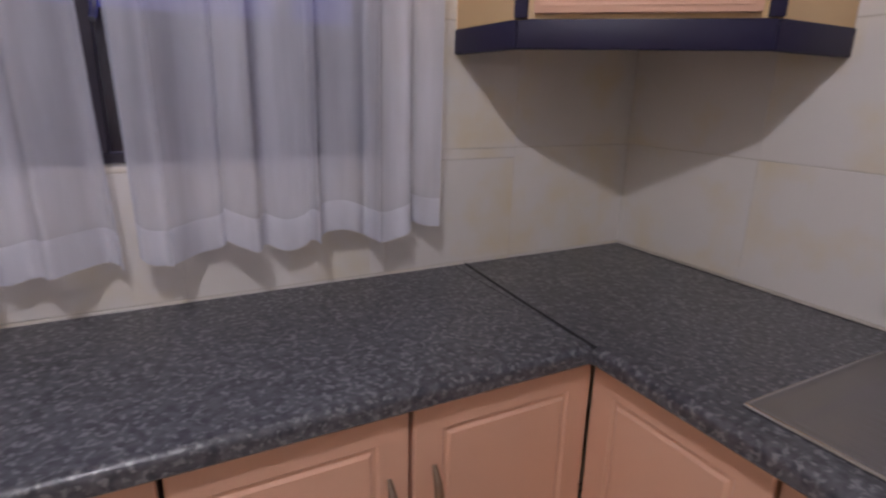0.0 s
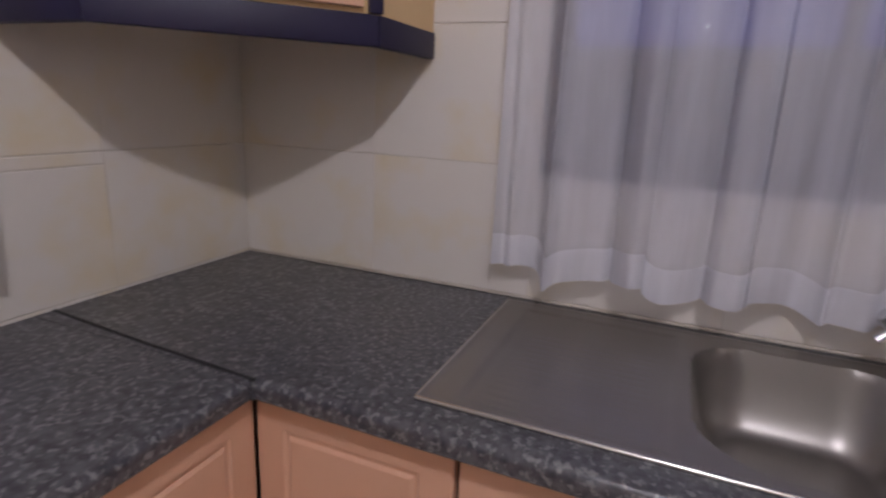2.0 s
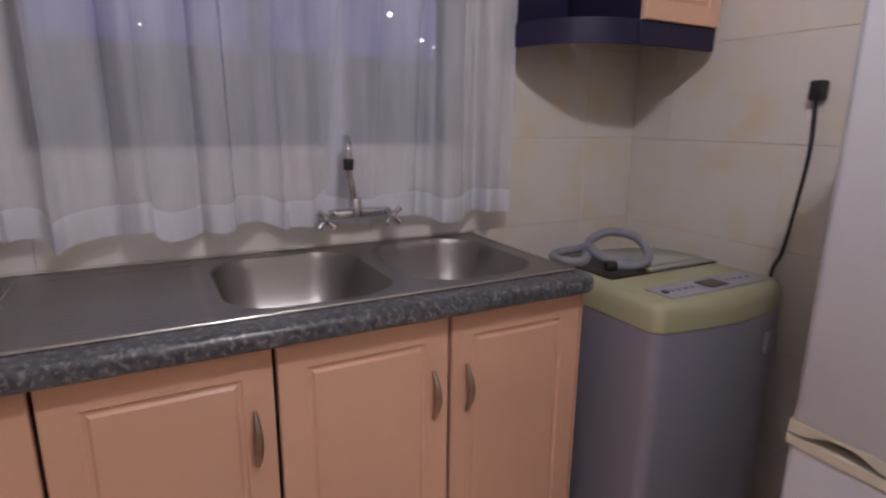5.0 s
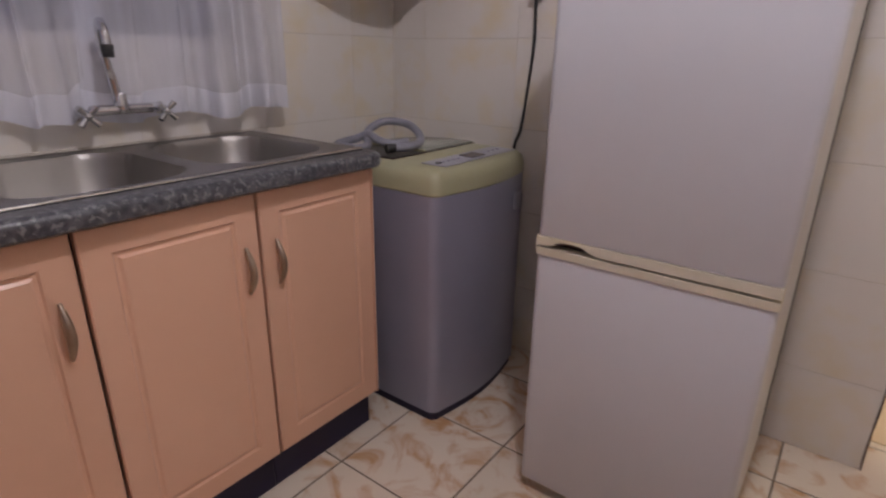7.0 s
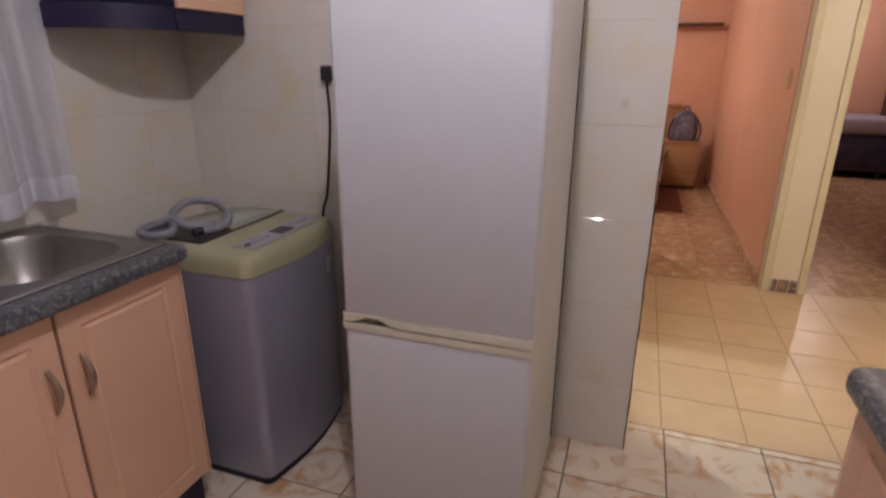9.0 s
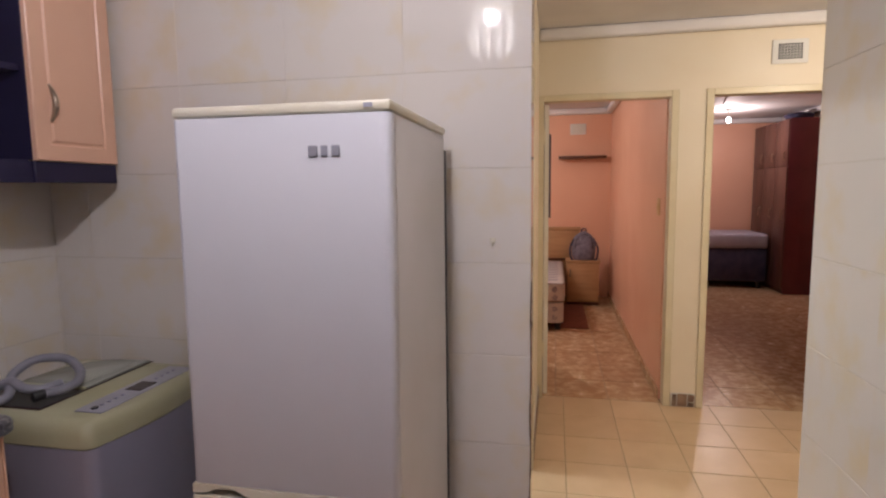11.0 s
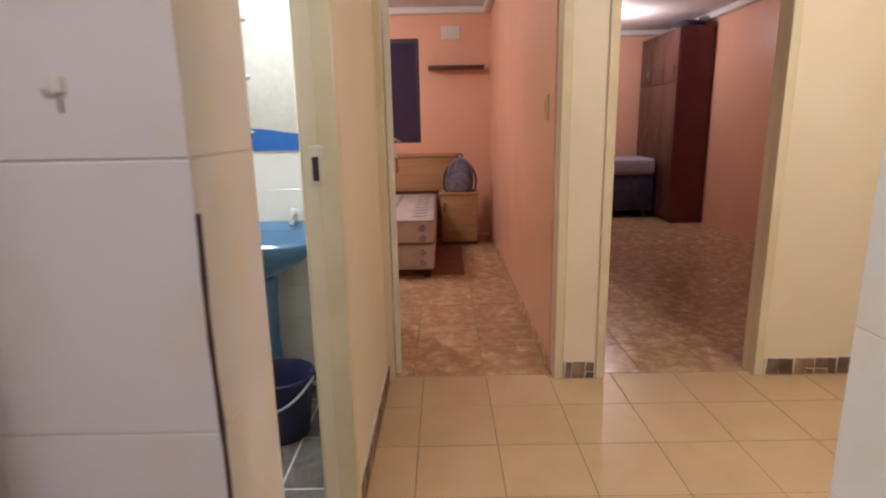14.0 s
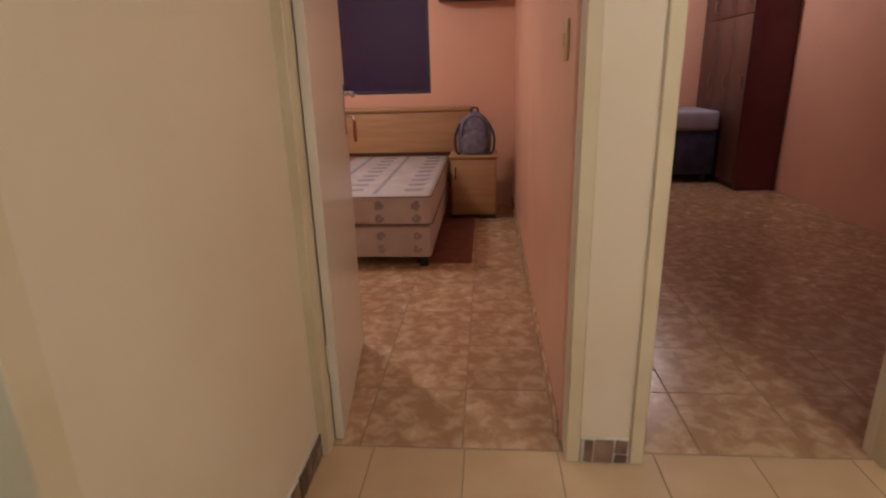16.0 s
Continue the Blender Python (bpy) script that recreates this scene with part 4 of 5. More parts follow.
# ---- fridge ----
FX0, FX1, FY, FB = -1.588, -1.07, -2.07, -2.66
fr = thing("fridge_freezer", (-1.34, -2.36, 0), "tall white fridge freezer with cream trims", "fridge")
# Dark upright strip stands in for the shade between fridge and wall.
part("rear_frame", box(FX0 + 0.002, FX0 + 0.02, FB - 0.026, FB - 0.004, 0.05, 1.58, 0.003), M_DARKPL, fr, "dark strip for the shade behind the fridge")
part("cabinet", box(FX0 + 0.004, FX1 - 0.004, FB, FY - 0.052, 0.03, 1.625, 0.006), M_FRSIDE, fr, "grey side walls")
part("top_panel", box(FX0, FX1, FB, FY - 0.002, 1.6255, 1.648, 0.007), M_CREAM, fr, "cream plastic top")
for nm, z0, z1 in (("freezer_door", 0.04, 0.708), ("fridge_door", 0.756, 1.622)):
    o = rounded(FX0, FX1, FY - 0.046, FY, 0.016)
    part(nm, prism(o, z0, z1, 0.002), M_FRIDGE, fr, "white enamelled door")
part("gasket", box(FX0 + 0.012, FX1 - 0.012, FY - 0.051, FY - 0.0465, 0.04, 1.62), M_FRSIDE, fr)
bm = bmesh.new()
N = 40
for side in (0, 1):
    for k in range(N + 1):
        t = k / N
        x = FX1 - (FX1 - FX0) * t
        dip = 0.016 * math.exp(-((t - 0.17) / 0.085) ** 4)
        if side == 0:
            bm.verts.new((x, FY + 0.003, 0.7085)), bm.verts.new((x, FY + 0.003, 0.727))
        else:
            bm.verts.new((x, FY + 0.003, 0.733 + dip)), bm.verts.new((x, FY + 0.003, 0.755))
bm.verts.ensure_lookup_table()
for side in (0, 1):
    o = side * 2 * (N + 1)
    for k in range(N):
        bm.faces.new((bm.verts[o + 2 * k], bm.verts[o + 2 * k + 1], bm.verts[o + 2 * k + 3], bm.verts[o + 2 * k + 2]))
ext = bmesh.ops.extrude_face_region(bm, geom=bm.faces[:])
bmesh.ops.translate(bm, verts=[v for v in ext["geom"] if isinstance(v, bmesh.types.BMVert)], vec=(0, -0.045, 0))
bmesh.ops.recalc_face_normals(bm, faces=bm.faces)
part("handle_trim", bm, M_CREAM, fr, "cream grip trims with a thumb recess", smooth=False)
# Dark bar behind the trims carries the grip's shade in its colour.
part("grip_recess", box(FX0 + 0.012, FX1 - 0.012, FY - 0.046, FY - 0.03, 0.72, 0.752), M_GAP, fr, "dark bar for the shade in the grip recess")
for k, (w, sl) in enumerate(((0.022, 0.004), (0.016, -0.004), (0.02, 0.0))):
    x = -1.44 + 0.026 * (1 - k)
    part("badge_letter_shape", box(x - w / 2, x + w / 2, FY + 0.0005, FY + 0.004, 1.531, 1.555, 0.002, 1), M_HOSE, fr, "small grey metal badge")
part("top_badge", box(-1.55, -1.53, FY - 0.001, FY + 0.001, 1.632, 1.641), M_PANEL, fr)
for x in (FX0 + 0.05, FX1 - 0.05):
    part("foot", cyl((x, FY - 0.09, 0), (x, FY - 0.09, 0.031), 0.018), M_DARKPL, fr)
    part("foot", cyl((x, FB + 0.06, 0), (x, FB + 0.06, 0.031), 0.018), M_DARKPL, fr)

# plug and cable, hook
plug = thing("power_plug", (-0.665, -2.755, 1.36), "black plug and cable hanging down the tiles behind the washing machine", "plug")
part("plug_body", box(-0.685, -0.645, -2.7565, -2.722, 1.335, 1.39, 0.008), M_DARKPL, plug)
cab = smooth_path([(-0.665, -2.735, 1.338), (-0.67, -2.735, 1.2), (-0.655, -2.735, 1.04), (-0.635, -2.738, 0.90), (-0.61, -2.738, 0.81), (-0.60, -2.738, 0.5)], 6)
part("cable", tube(cab, 0.0055, 8), M_DARKPL, plug)
hook = thing("adhesive_hook", (-1.725, -2.757, 1.29), "small broken adhesive hook stuck to the tiles", "hook")
part("plate", prism([(-1.735, -2.7565), (-1.715, -2.7565), (-1.72, -2.752), (-1.73, -2.752)], 1.28, 1.297, 0.001), M_CREAM, hook)
part("peg", tube(smooth_path([(-1.725, -2.752, 1.282), (-1.725, -2.742, 1.276), (-1.724, -2.738, 1.284)], 4), 0.003, 8), M_CREAM, hook)

# kitchen ceiling light
KX, KY = KITCHEN_LAMP[:2]
kl = thing("ceiling_light", (KX, KY, H), "round ribbed glass ceiling light, lit", "lamp")
part("base", cyl((KX, KY, H - 0.012), (KX, KY, H - 0.001), 0.12, 0.13, 32), M_CHROME, kl)
part("glass_dome", lathe((KX, KY, H - 0.013), [(0.115, 0), (0.12, -0.012), (0.10, -0.026), (0.06, -0.034), (0.002, -0.037)], 32), M_DOME, kl)
for k in range(12):
    a = 2 * math.pi * k / 12
    c, s = math.cos(a), math.sin(a)
    part("rib", tube([(KX + r * c, KY + r * s, H - 0.013 + z) for r, z in ((0.119, -0.004), (0.122, -0.013), (0.102, -0.028), (0.062, -0.036))], 0.004, 6), M_CHROME, kl)

for k in range(10):
    a = 2 * math.pi * k / 10
    c, q = math.cos(a), math.sin(a)
    petal = part("glass_petal", tube([(KX + r * c, KY + r * q, z) for r, z in ((0.10, 2.43), (0.115, 2.34), (0.11, 2.25), (0.095, 2.205))], [0.006, 0.013, 0.012, 0.004], 8), M_PETAL, kl, "slim glowing glass petal")
    petal.visible_shadow = False


# ---- curtains ----
def curtain(name, axis, u0, u1, off, z_top, hem, folds, seed, label, squeeze=None, calm=None):
    """A hanging net, gathered in folds, with a doubled hem band below."""
    rnd = random.Random(seed)
    ph = [rnd.uniform(0, 6.28) for _ in range(6)]
    nu, nz = 220, 40
    ct = thing(name, ((u0 + u1) / 2, off, z_top) if axis == "y" else (off, (u0 + u1) / 2, z_top), label, "curtain")

    def at(i, z_rel):
        t = i / nu
        zb = hem(t)
        z = z_top + (zb - z_top) * z_rel
        amp = 0.010 + 0.022 * z_rel
        w = amp * (math.sin(folds * 6.283 * t + ph[0] + 0.7 * math.sin(3 * t + ph[1])) + 0.5 * math.sin(folds * 2.3 * 6.283 * t + ph[2] + 0.6 * z_rel) + 0.10 * math.sin(folds * 5.1 * 6.283 * t + ph[3] + 2 * z_rel))
        u = u0 + (u1 - u0) * t + 0.012 * math.sin(folds * 6.283 * t + ph[4] + z_rel) + 0.012 * math.sin(folds * 1.7 * 6.283 * t + ph[5] + 2.2 * math.sin(5.3 * t + ph[1]) + 0.5 * z_rel)
        if squeeze:
            u = squeeze(u, t, z_rel)
        if calm:
            near = math.exp(-(((u - calm[0]) / calm[1]) ** 4))
            w = w * (1 - 0.8 * near) - (off + 0.03) * near
        d = min(off + w, -0.006)
        return (u, d, z) if axis == "y" else (d, u, z)
    for nm, ra, rb, m in (("net", 0.0, 0.94, M_SHEER), ("hem", 0.94, 1.0, M_HEM)):
        bm = bmesh.new()
        n = nz if nm == "net" else 6
        rows = [[bm.verts.new(at(i, ra + (rb - ra) * j / n)) for i in range(nu + 1)] for j in range(n + 1)]
        for a, b in zip(rows, rows[1:]):
            for i in range(nu):
                bm.faces.new((a[i], a[i + 1], b[i + 1], b[i]))
        part(nm, bm, m, ct, "doubled hem of white net" if nm == "hem" else "")
    return ct


def hem_e(t):
    return 0.99 + 0.014 * math.sin(6.28 * t * 3.2 + 1) + 0.007 * math.sin(6.28 * t * 7)


curtain("net_curtain", "x", -1.59, -0.765, -0.078, 2.19, hem_e, 4.3, 3, "sheer white net curtain hanging over the sink window", calm=(-1.62, 0.17))
curtain("net_curtain", "x", -2.12, -1.53, -0.07, 2.19, lambda t: 0.978 + 0.012 * math.sin(6.28 * 2.2 * t), 3.4, 5, "sheer white net curtain drawn aside behind the tap",
        lambda u, t, z: u - 0.13 * max(0, t - 0.3) / 0.7 * (1 - z), (-1.64, 0.2))
curtain("net_curtain", "y", -1.362, -0.705, -0.082, 2.19, lambda t: 1.035 + 0.014 * math.sin(6.28 * 3.1 * t + 2) + 0.006 * math.sin(6.28 * 8 * t), 4.2, 8, "sheer white net curtain with a gap over the dark window",
        lambda u, t, z: u - 0.02 * (1 - z) * max(0, 0.3 - t) / 0.3)
curtain("net_curtain", "y", -2.08, -1.338, -0.078, 2.19, lambda t: 1.015 + 0.014 * math.sin(6.28 * 2.6 * t), 4.0, 11, "sheer white net curtain at the window over the worktop",
        lambda u, t, z: u + (0.06 * (z - 0.55) - 0.035) * max(0, t - 0.75) / 0.25)
for axis, a, b, off, nm in (("x", -2.15, -0.74, -0.075, "curtain_rod"), ("y", -2.12, -0.68, -0.08, "curtain_rod")):
    ps = ((off, a, 2.2), (off, b, 2.2)) if axis == "x" else ((a, off, 2.2), (b, off, 2.2))
    rd = thing(nm, ps[0], "thin white curtain wire over the kitchen window", "curtain rod")
    part("wire", cyl(*ps, 0.006), M_WHITE, rd)
    for p in ps:
        q = (0.0, p[1], p[2]) if axis == "x" else (p[0], 0.0, p[2])
        part("wall_hook", cyl(p, q, 0.004), M_CHROME, rd)
# ---- bathroom ----
bas = thing("pedestal_basin", (-1.265, -4.52, 0), "pale blue ceramic basin on a pedestal against white tiles", "basin")
BXC = -1.265


bm = bmesh.new()
steps = [(0.10, -4.44, -4.695, 0.08, 0.60), (0.19, -4.36, -4.695, 0.12, 0.66), (0.30, -4.285, -4.697, 0.13, 0.735), (0.322, -4.262, -4.698, 0.13, 0.775), (0.322, -4.262, -4.698, 0.13, 0.79),
         (0.315, -4.268, -4.694, 0.13, 0.797), (0.285, -4.295, -4.60, 0.12, 0.795), (0.255, -4.32, -4.585, 0.11, 0.765), (0.19, -4.37, -4.56, 0.09, 0.70), (0.05, -4.45, -4.50, 0.02, 0.675)]
rings = []
for w, f, b, r, z in steps:
    o = []
    rr = min(r, (f - b) / 2 - 0.002, w - 0.002)
    for cx, cy, q, a0 in ((BXC + w - rr, f - rr, rr, 0), (BXC - w + rr, f - rr, rr, 90), (BXC - w + min(0.03, rr), b + min(0.03, rr), min(0.03, rr), 180), (BXC + w - min(0.03, rr), b + min(0.03, rr), min(0.03, rr), 270)):
        for k in range(7):
            a = radians(a0 + 15 * k)
            o.append((cx + q * math.cos(a), cy + q * math.sin(a)))
    rings.append([bm.verts.new((x, y, z + (0.03 * max(0, (-4.58 - y) / 0.12) if 3 <= len(rings) <= 6 else 0))) for x, y in o])
for a, b in zip(rings, rings[1:]):
    for k in range(28):
        bm.faces.new((a[k], a[(k + 1) % 28], b[(k + 1) % 28], b[k]))
bm.faces.new(rings[-1])
bm.faces.new(rings[0][::-1])
bmesh.ops.recalc_face_normals(bm, faces=bm.faces)
bowl_part = part("bowl", bm, M_BLUE, bas)
part("overflow_hole", cyl((BXC - 0.005, -4.583, 0.752), (BXC - 0.005, -4.575, 0.748), 0.011, seg=14), M_DARKPL, bowl_part)
part("drain", cyl((BXC, -4.475, 0.674), (BXC, -4.475, 0.679), 0.022, seg=18), M_CHROME, bowl_part)
part("pedestal", lathe((BXC, -4.56, 0), [(0.001, 0), (0.11, 0.0), (0.112, 0.03), (0.095, 0.08), (0.082, 0.3), (0.085, 0.5), (0.10, 0.62), (0.001, 0.63)], 28, 1.0, 0.95), M_BLUE, bas)
for x in (BXC + 0.25, BXC - 0.17):
    t = part("tap", cyl((x, -4.645, 0.81), (x, -4.645, 0.865), 0.014, 0.012, bevel=0.003), M_CHROME, bas, "small chrome pillar tap")
    part("tap_head", cyl((x, -4.645, 0.866), (x, -4.645, 0.89), 0.017, 0.015, bevel=0.004), M_WHITEP, t)
    part("spout", tube([(x, -4.645, 0.835), (x, -4.60, 0.84), (x, -4.57, 0.825)], 0.009, 10), M_CHROME, t)

mir = thing("wall_mirror", (-1.255, -4.70, 1.145), "wall mirror with a wavy blue glass band and chrome clips", "mirror")
MX0, MX1 = -1.61, -0.90
part("mirror_glass", box(MX0, MX1, -4.699, -4.694, 1.145, 1.95, 0.001, 1), M_MIRROR, mir)
bm = bmesh.new()
pairs = []
for k in range(41):
    t = k / 40
    x = MX1 + (MX0 - MX1) * t
    z = 1.145 + 0.085 + 0.085 * math.exp(-t * 7) + 0.012 * math.sin((t - 0.35) * 9.5)
    pairs.append((bm.verts.new((x, -4.6905, 1.146)), bm.verts.new((x, -4.6905, z))))
for a, b in zip(pairs, pairs[1:]):
    bm.faces.new((a[0], b[0], b[1], a[1]))
ext = bmesh.ops.extrude_face_region(bm, geom=bm.faces[:])
bmesh.ops.translate(bm, verts=[v for v in ext["geom"] if isinstance(v, bmesh.types.BMVert)], vec=(0, -0.003, 0))
bmesh.ops.recalc_face_normals(bm, faces=bm.faces)
part("blue_band", bm, M_BLUEG, mir, "wavy band of blue glass", smooth=False)
for z in (1.228, 1.462, 1.70):
    c = part("shelf_bracket", tube(smooth_path([(-1.27, -4.694, z), (-1.22, -4.665, z), (-1.15, -4.655, z + 0.002)], 5), [0.008] * 6 + [0.012] * 5, 12), M_CHROME, mir, "chrome peg")
part("clip", cyl((-1.005, -4.69, 1.18), (-1.005, -4.675, 1.18), 0.009, 0.007, 12), M_CHROME, mir)

sh = thing("shower_enclosure", (-0.47, -4.2, 0), "white shower tray with a plastic framed screen", "shower")
part("tray", loft([(rounded(-0.915, -0.03, -4.695, -3.75, 0.03), 0.03), (rounded(-0.915, -0.03, -4.695, -3.75, 0.03), 0.15), (rounded(-0.905, -0.035, -4.69, -3.76, 0.03), 0.16), (rounded(-0.85, -0.09, -4.63, -3.82, 0.05), 0.158), (rounded(-0.83, -0.11, -4.61, -3.84, 0.05), 0.09)]), M_WHITEP, sh)
part("base_strip", box(-0.905, -0.04, -4.69, -3.76, 0, 0.028), M_DARKPL, sh, "dark strip under the tray")
part("bottom_rail", box(-0.905, -0.868, -4.66, -3.77, 0.161, 0.20, 0.004), M_WHITEP, sh)
part("top_rail", box(-0.905, -0.868, -4.66, -3.77, 1.92, 1.96, 0.004), M_WHITEP, sh)
for y0, y1 in ((-4.697, -4.665), (-4.25, -4.225), (-3.795, -3.765)):
    part("post", box(-0.91, -0.863, y0, y1, 0.162, 1.96, 0.004), M_WHITEP, sh, "white upright")
for y0, y1 in ((-4.664, -4.251), (-4.224, -3.796)):
    g = part("pane", box(-0.889, -0.885, y0, y1, 0.2, 1.92), M_FROST, sh, "clouded plastic pane")
    g.visible_shadow = False

bk = thing("bucket", (-1.42, -4.27, 0), "navy blue plastic bucket with a grey bail handle", "bucket")
part("pail", lathe((-1.42, -4.27, 0), [(0.001, 0.004), (0.108, 0.0), (0.112, 0.006), (0.138, 0.255), (0.146, 0.256), (0.147, 0.268), (0.14, 0.272), (0.134, 0.262), (0.106, 0.012), (0.001, 0.012)], 36), M_BUCKET, bk)
hp = [(-1.42 + 0.148 * math.cos(radians(a)), -4.27 + 0.148 * math.sin(radians(a)) + 0.0, 0.255 - 0.085 * math.sin(radians(a)) ** 2) for a in range(0, 181, 10)]
part("bail_handle", tube([(x, y + 0.004, z) for x, y, z in hp], 0.0055, 8), M_PANEL, bk, "grey bail handle")
for sx in (-1, 1):
    part("ear", box(-1.42 + sx * 0.151 - 0.008, -1.42 + sx * 0.151 + 0.008, -4.285, -4.255, 0.235, 0.268, 0.003), M_BUCKET, bk)

# ---- hall ----
vent = thing("air_vent", (-3.305, -4.727, 2.26), "white square air brick high on the cream wall", "vent")
part("plate", box(-3.405, -3.205, -4.729, -4.718, 2.19, 2.332, 0.004), M_WHITE, vent)
for i in range(8):
    for j in range(6):
        x, z = -3.305 + (i - 3.5) * 0.0172, 2.261 + (j - 2.5) * 0.0158
        # Each hole is a dark pad on the plate, shaded by colour alone.
        part("hole", box(x - 0.0065, x + 0.0065, -4.7185, -4.7165, z - 0.006, z + 0.006), M_HOLE, vent, smooth=False)


def mosaic_skirting(name, axis, at, u0, u1, seed, face):
    """A strip of broken stone pieces set in pale grout."""
    rnd = random.Random(seed)
    b = box(u0, u1, at, at + 0.008 * face, 0, 0.092, 0.001, 1) if axis == "y" else box(at, at + 0.008 * face, u0, u1, 0, 0.092, 0.001, 1)
    sk = structure(name, b, M_SGROUT, "skirting of broken brown stone pieces")
    u = u0 + 0.004
    while u < u1 - 0.02:
        w = min(rnd.uniform(0.035, 0.075), u1 - 0.004 - u)
        lean = rnd.uniform(-0.018, 0.018)
        split = rnd.uniform(0.03, 0.06) if rnd.random() < 0.5 else None
        for za, zb in (((0.004, split - 0.002), (split + 0.002, 0.089)) if split else ((0.004, 0.089),)):
            bm = bmesh.new()
            q = [(u + 0.003, za), (u + w - 0.003, za + rnd.uniform(0, 0.004)), (u + w - 0.003 + lean * 0.4, zb), (u + 0.003 + lean * 0.3, zb - rnd.uniform(0, 0.008))]
            lo, hi = at + 0.006 * face, at + 0.0125 * face
            lower = [bm.verts.new((a, lo, z) if axis == "y" else (lo, a, z)) for a, z in q]
            upper = [bm.verts.new((a, hi, z) if axis == "y" else (hi, a, z)) for a, z in q]
            bm.faces.new(upper)
            for k in range(4):
                bm.faces.new((lower[k], lower[(k + 1) % 4], upper[(k + 1) % 4], upper[k]))
            bmesh.ops.recalc_face_normals(bm, faces=bm.faces)
            part("stone", bm, M_STONE, sk, smooth=False)
        u += w
    return sk


mosaic_skirting("baseboard_1", "y", -4.73, -2.843, -2.692, 4, 1)
mosaic_skirting("baseboard_2", "y", -4.73, -5.2, -3.682, 6, 1)
mosaic_skirting("baseboard_3", "x", -1.815, -4.72, -3.768, 9, -1)
# Unseen fixture, added to go with the hall's warm light.
hl = thing("ceiling_light", (HALL_LAMP[0], HALL_LAMP[1], H), "round warm ceiling light added in the hall, unseen, lit", "lamp")
part("base", cyl((HALL_LAMP[0], HALL_LAMP[1], H - 0.02), (HALL_LAMP[0], HALL_LAMP[1], H - 0.001), 0.12, 0.12, 28), M_WHITE, hl)
part("glass_dome", lathe((HALL_LAMP[0], HALL_LAMP[1], H - 0.021), [(0.115, 0), (0.11, -0.04), (0.07, -0.08), (0.002, -0.095)], 28), M_WARMDOME, hl)

# ---- orange bedroom ----
door = thing("door", (-1.884, -4.82, 0), "white painted flush bedroom door standing open", "door")
ANG = radians(-7.0)
turn = Matrix.Translation((-1.884, -4.795, 0)) @ Matrix.Rotation(-ANG, 4, "Z")


def on_door(bm):
    bmesh.ops.transform(bm, matrix=turn, verts=bm.verts)
    return bm


leaf = part("leaf", on_door(box(0.002, 0.032, -0.757, -0.002, 0.008, 2.015, 0.002, 1)), M_DOORW, door)
lk = part("lock_plate", on_door(box(-0.003, 0.0018, -0.715, -0.675, 1.0, 1.2, 0.002, 1)), M_CHROME, leaf, "chrome lock plate")
part("lever", on_door(tube(smooth_path([(-0.003, -0.695, 1.165), (-0.04, -0.695, 1.165), (-0.048, -0.66, 1.163), (-0.048, -0.60, 1.16)], 5), 0.009, 10)), M_CHROME, lk, "chrome lever handle")
key = part("key", on_door(tube([(-0.002, -0.695, 1.075), (-0.03, -0.695, 1.075), (-0.036, -0.695, 1.06)], 0.005, 8)), M_CHROME, lk, "key in the lock")
part("key_tag", on_door(box(-0.043, -0.031, -0.71, -0.68, 0.97, 1.056, 0.004)), M_TAG, lk, "red key tag")
for z in (0.28, 1.75):
    part("hinge", cyl((-1.852, -4.7915, z), (-1.852, -4.7915, z + 0.1), 0.005, seg=12), M_FRAME, leaf, "painted hinge knuckle")

bed = thing("single_bed", (-1.6, -7.5, 0), "single bed base and mattress in printed grey ticking, unmade", "bed")
EX0, EX1, EY0, EY1 = -2.03, -1.13, -8.36, -6.60
part("base", box(EX0 + 0.01, EX1 - 0.01, EY0, EY1 - 0.01, 0.075, 0.29, 0.02), M_TICK, bed, "bed base in printed ticking")
mt = part("mattress", box(EX0, EX1, EY0, EY1, 0.292, 0.50, 0.035, 3), M_TICK, bed, "mattress in printed ticking")
for x in (EX0 + 0.07, EX1 - 0.07):
    for y in (EY0 + 0.08, EY1 - 0.08):
        part("leg", cyl((x, y, 0), (x, y, 0.076), 0.03, 0.035, 14), M_DARKPL, bed)
for z in (0.305, 0.487):
    part("piping", tube([(EX0 - 0.001, EY1 - 0.03, z), (EX0 + 0.03, EY1 + 0.001, z), (EX1 - 0.03, EY1 + 0.001, z)], 0.005, 6), M_PIPING, mt)
    part("piping", tube([(EX0 - 0.001, EY0 + 0.03, z), (EX0 - 0.001, EY1 - 0.03, z)], 0.005, 6), M_PIPING, mt)
rnd = random.Random(2)
for k in range(4):
    x = EX0 + 0.10 + 0.24 * k
    for z, front in ((0.135, EY1 - 0.012), (0.225, EY1 - 0.012), (0.345, EY1), (0.43, EY1)):
        bm = bmesh.new()
        for i in range(5):
            a = 2 * math.pi * i / 5 + rnd.random()
            ball((x + 0.018 * math.cos(a), front + 0.001, z + 0.017 * math.sin(a)), 0.012 + 0.006 * rnd.random(), sy=0.12, seg=8, bm=bm)
        part("printed_motif", bm, M_PRINT, mt)
for x, w in ((EX0 + 0.36, 0.03), (EX0 + 0.70, 0.03)):
    part("printed_stripe", box(x, x + w, EY0 + 0.05, EY1 - 0.05, 0.4995, 0.502), M_PRINT, mt)
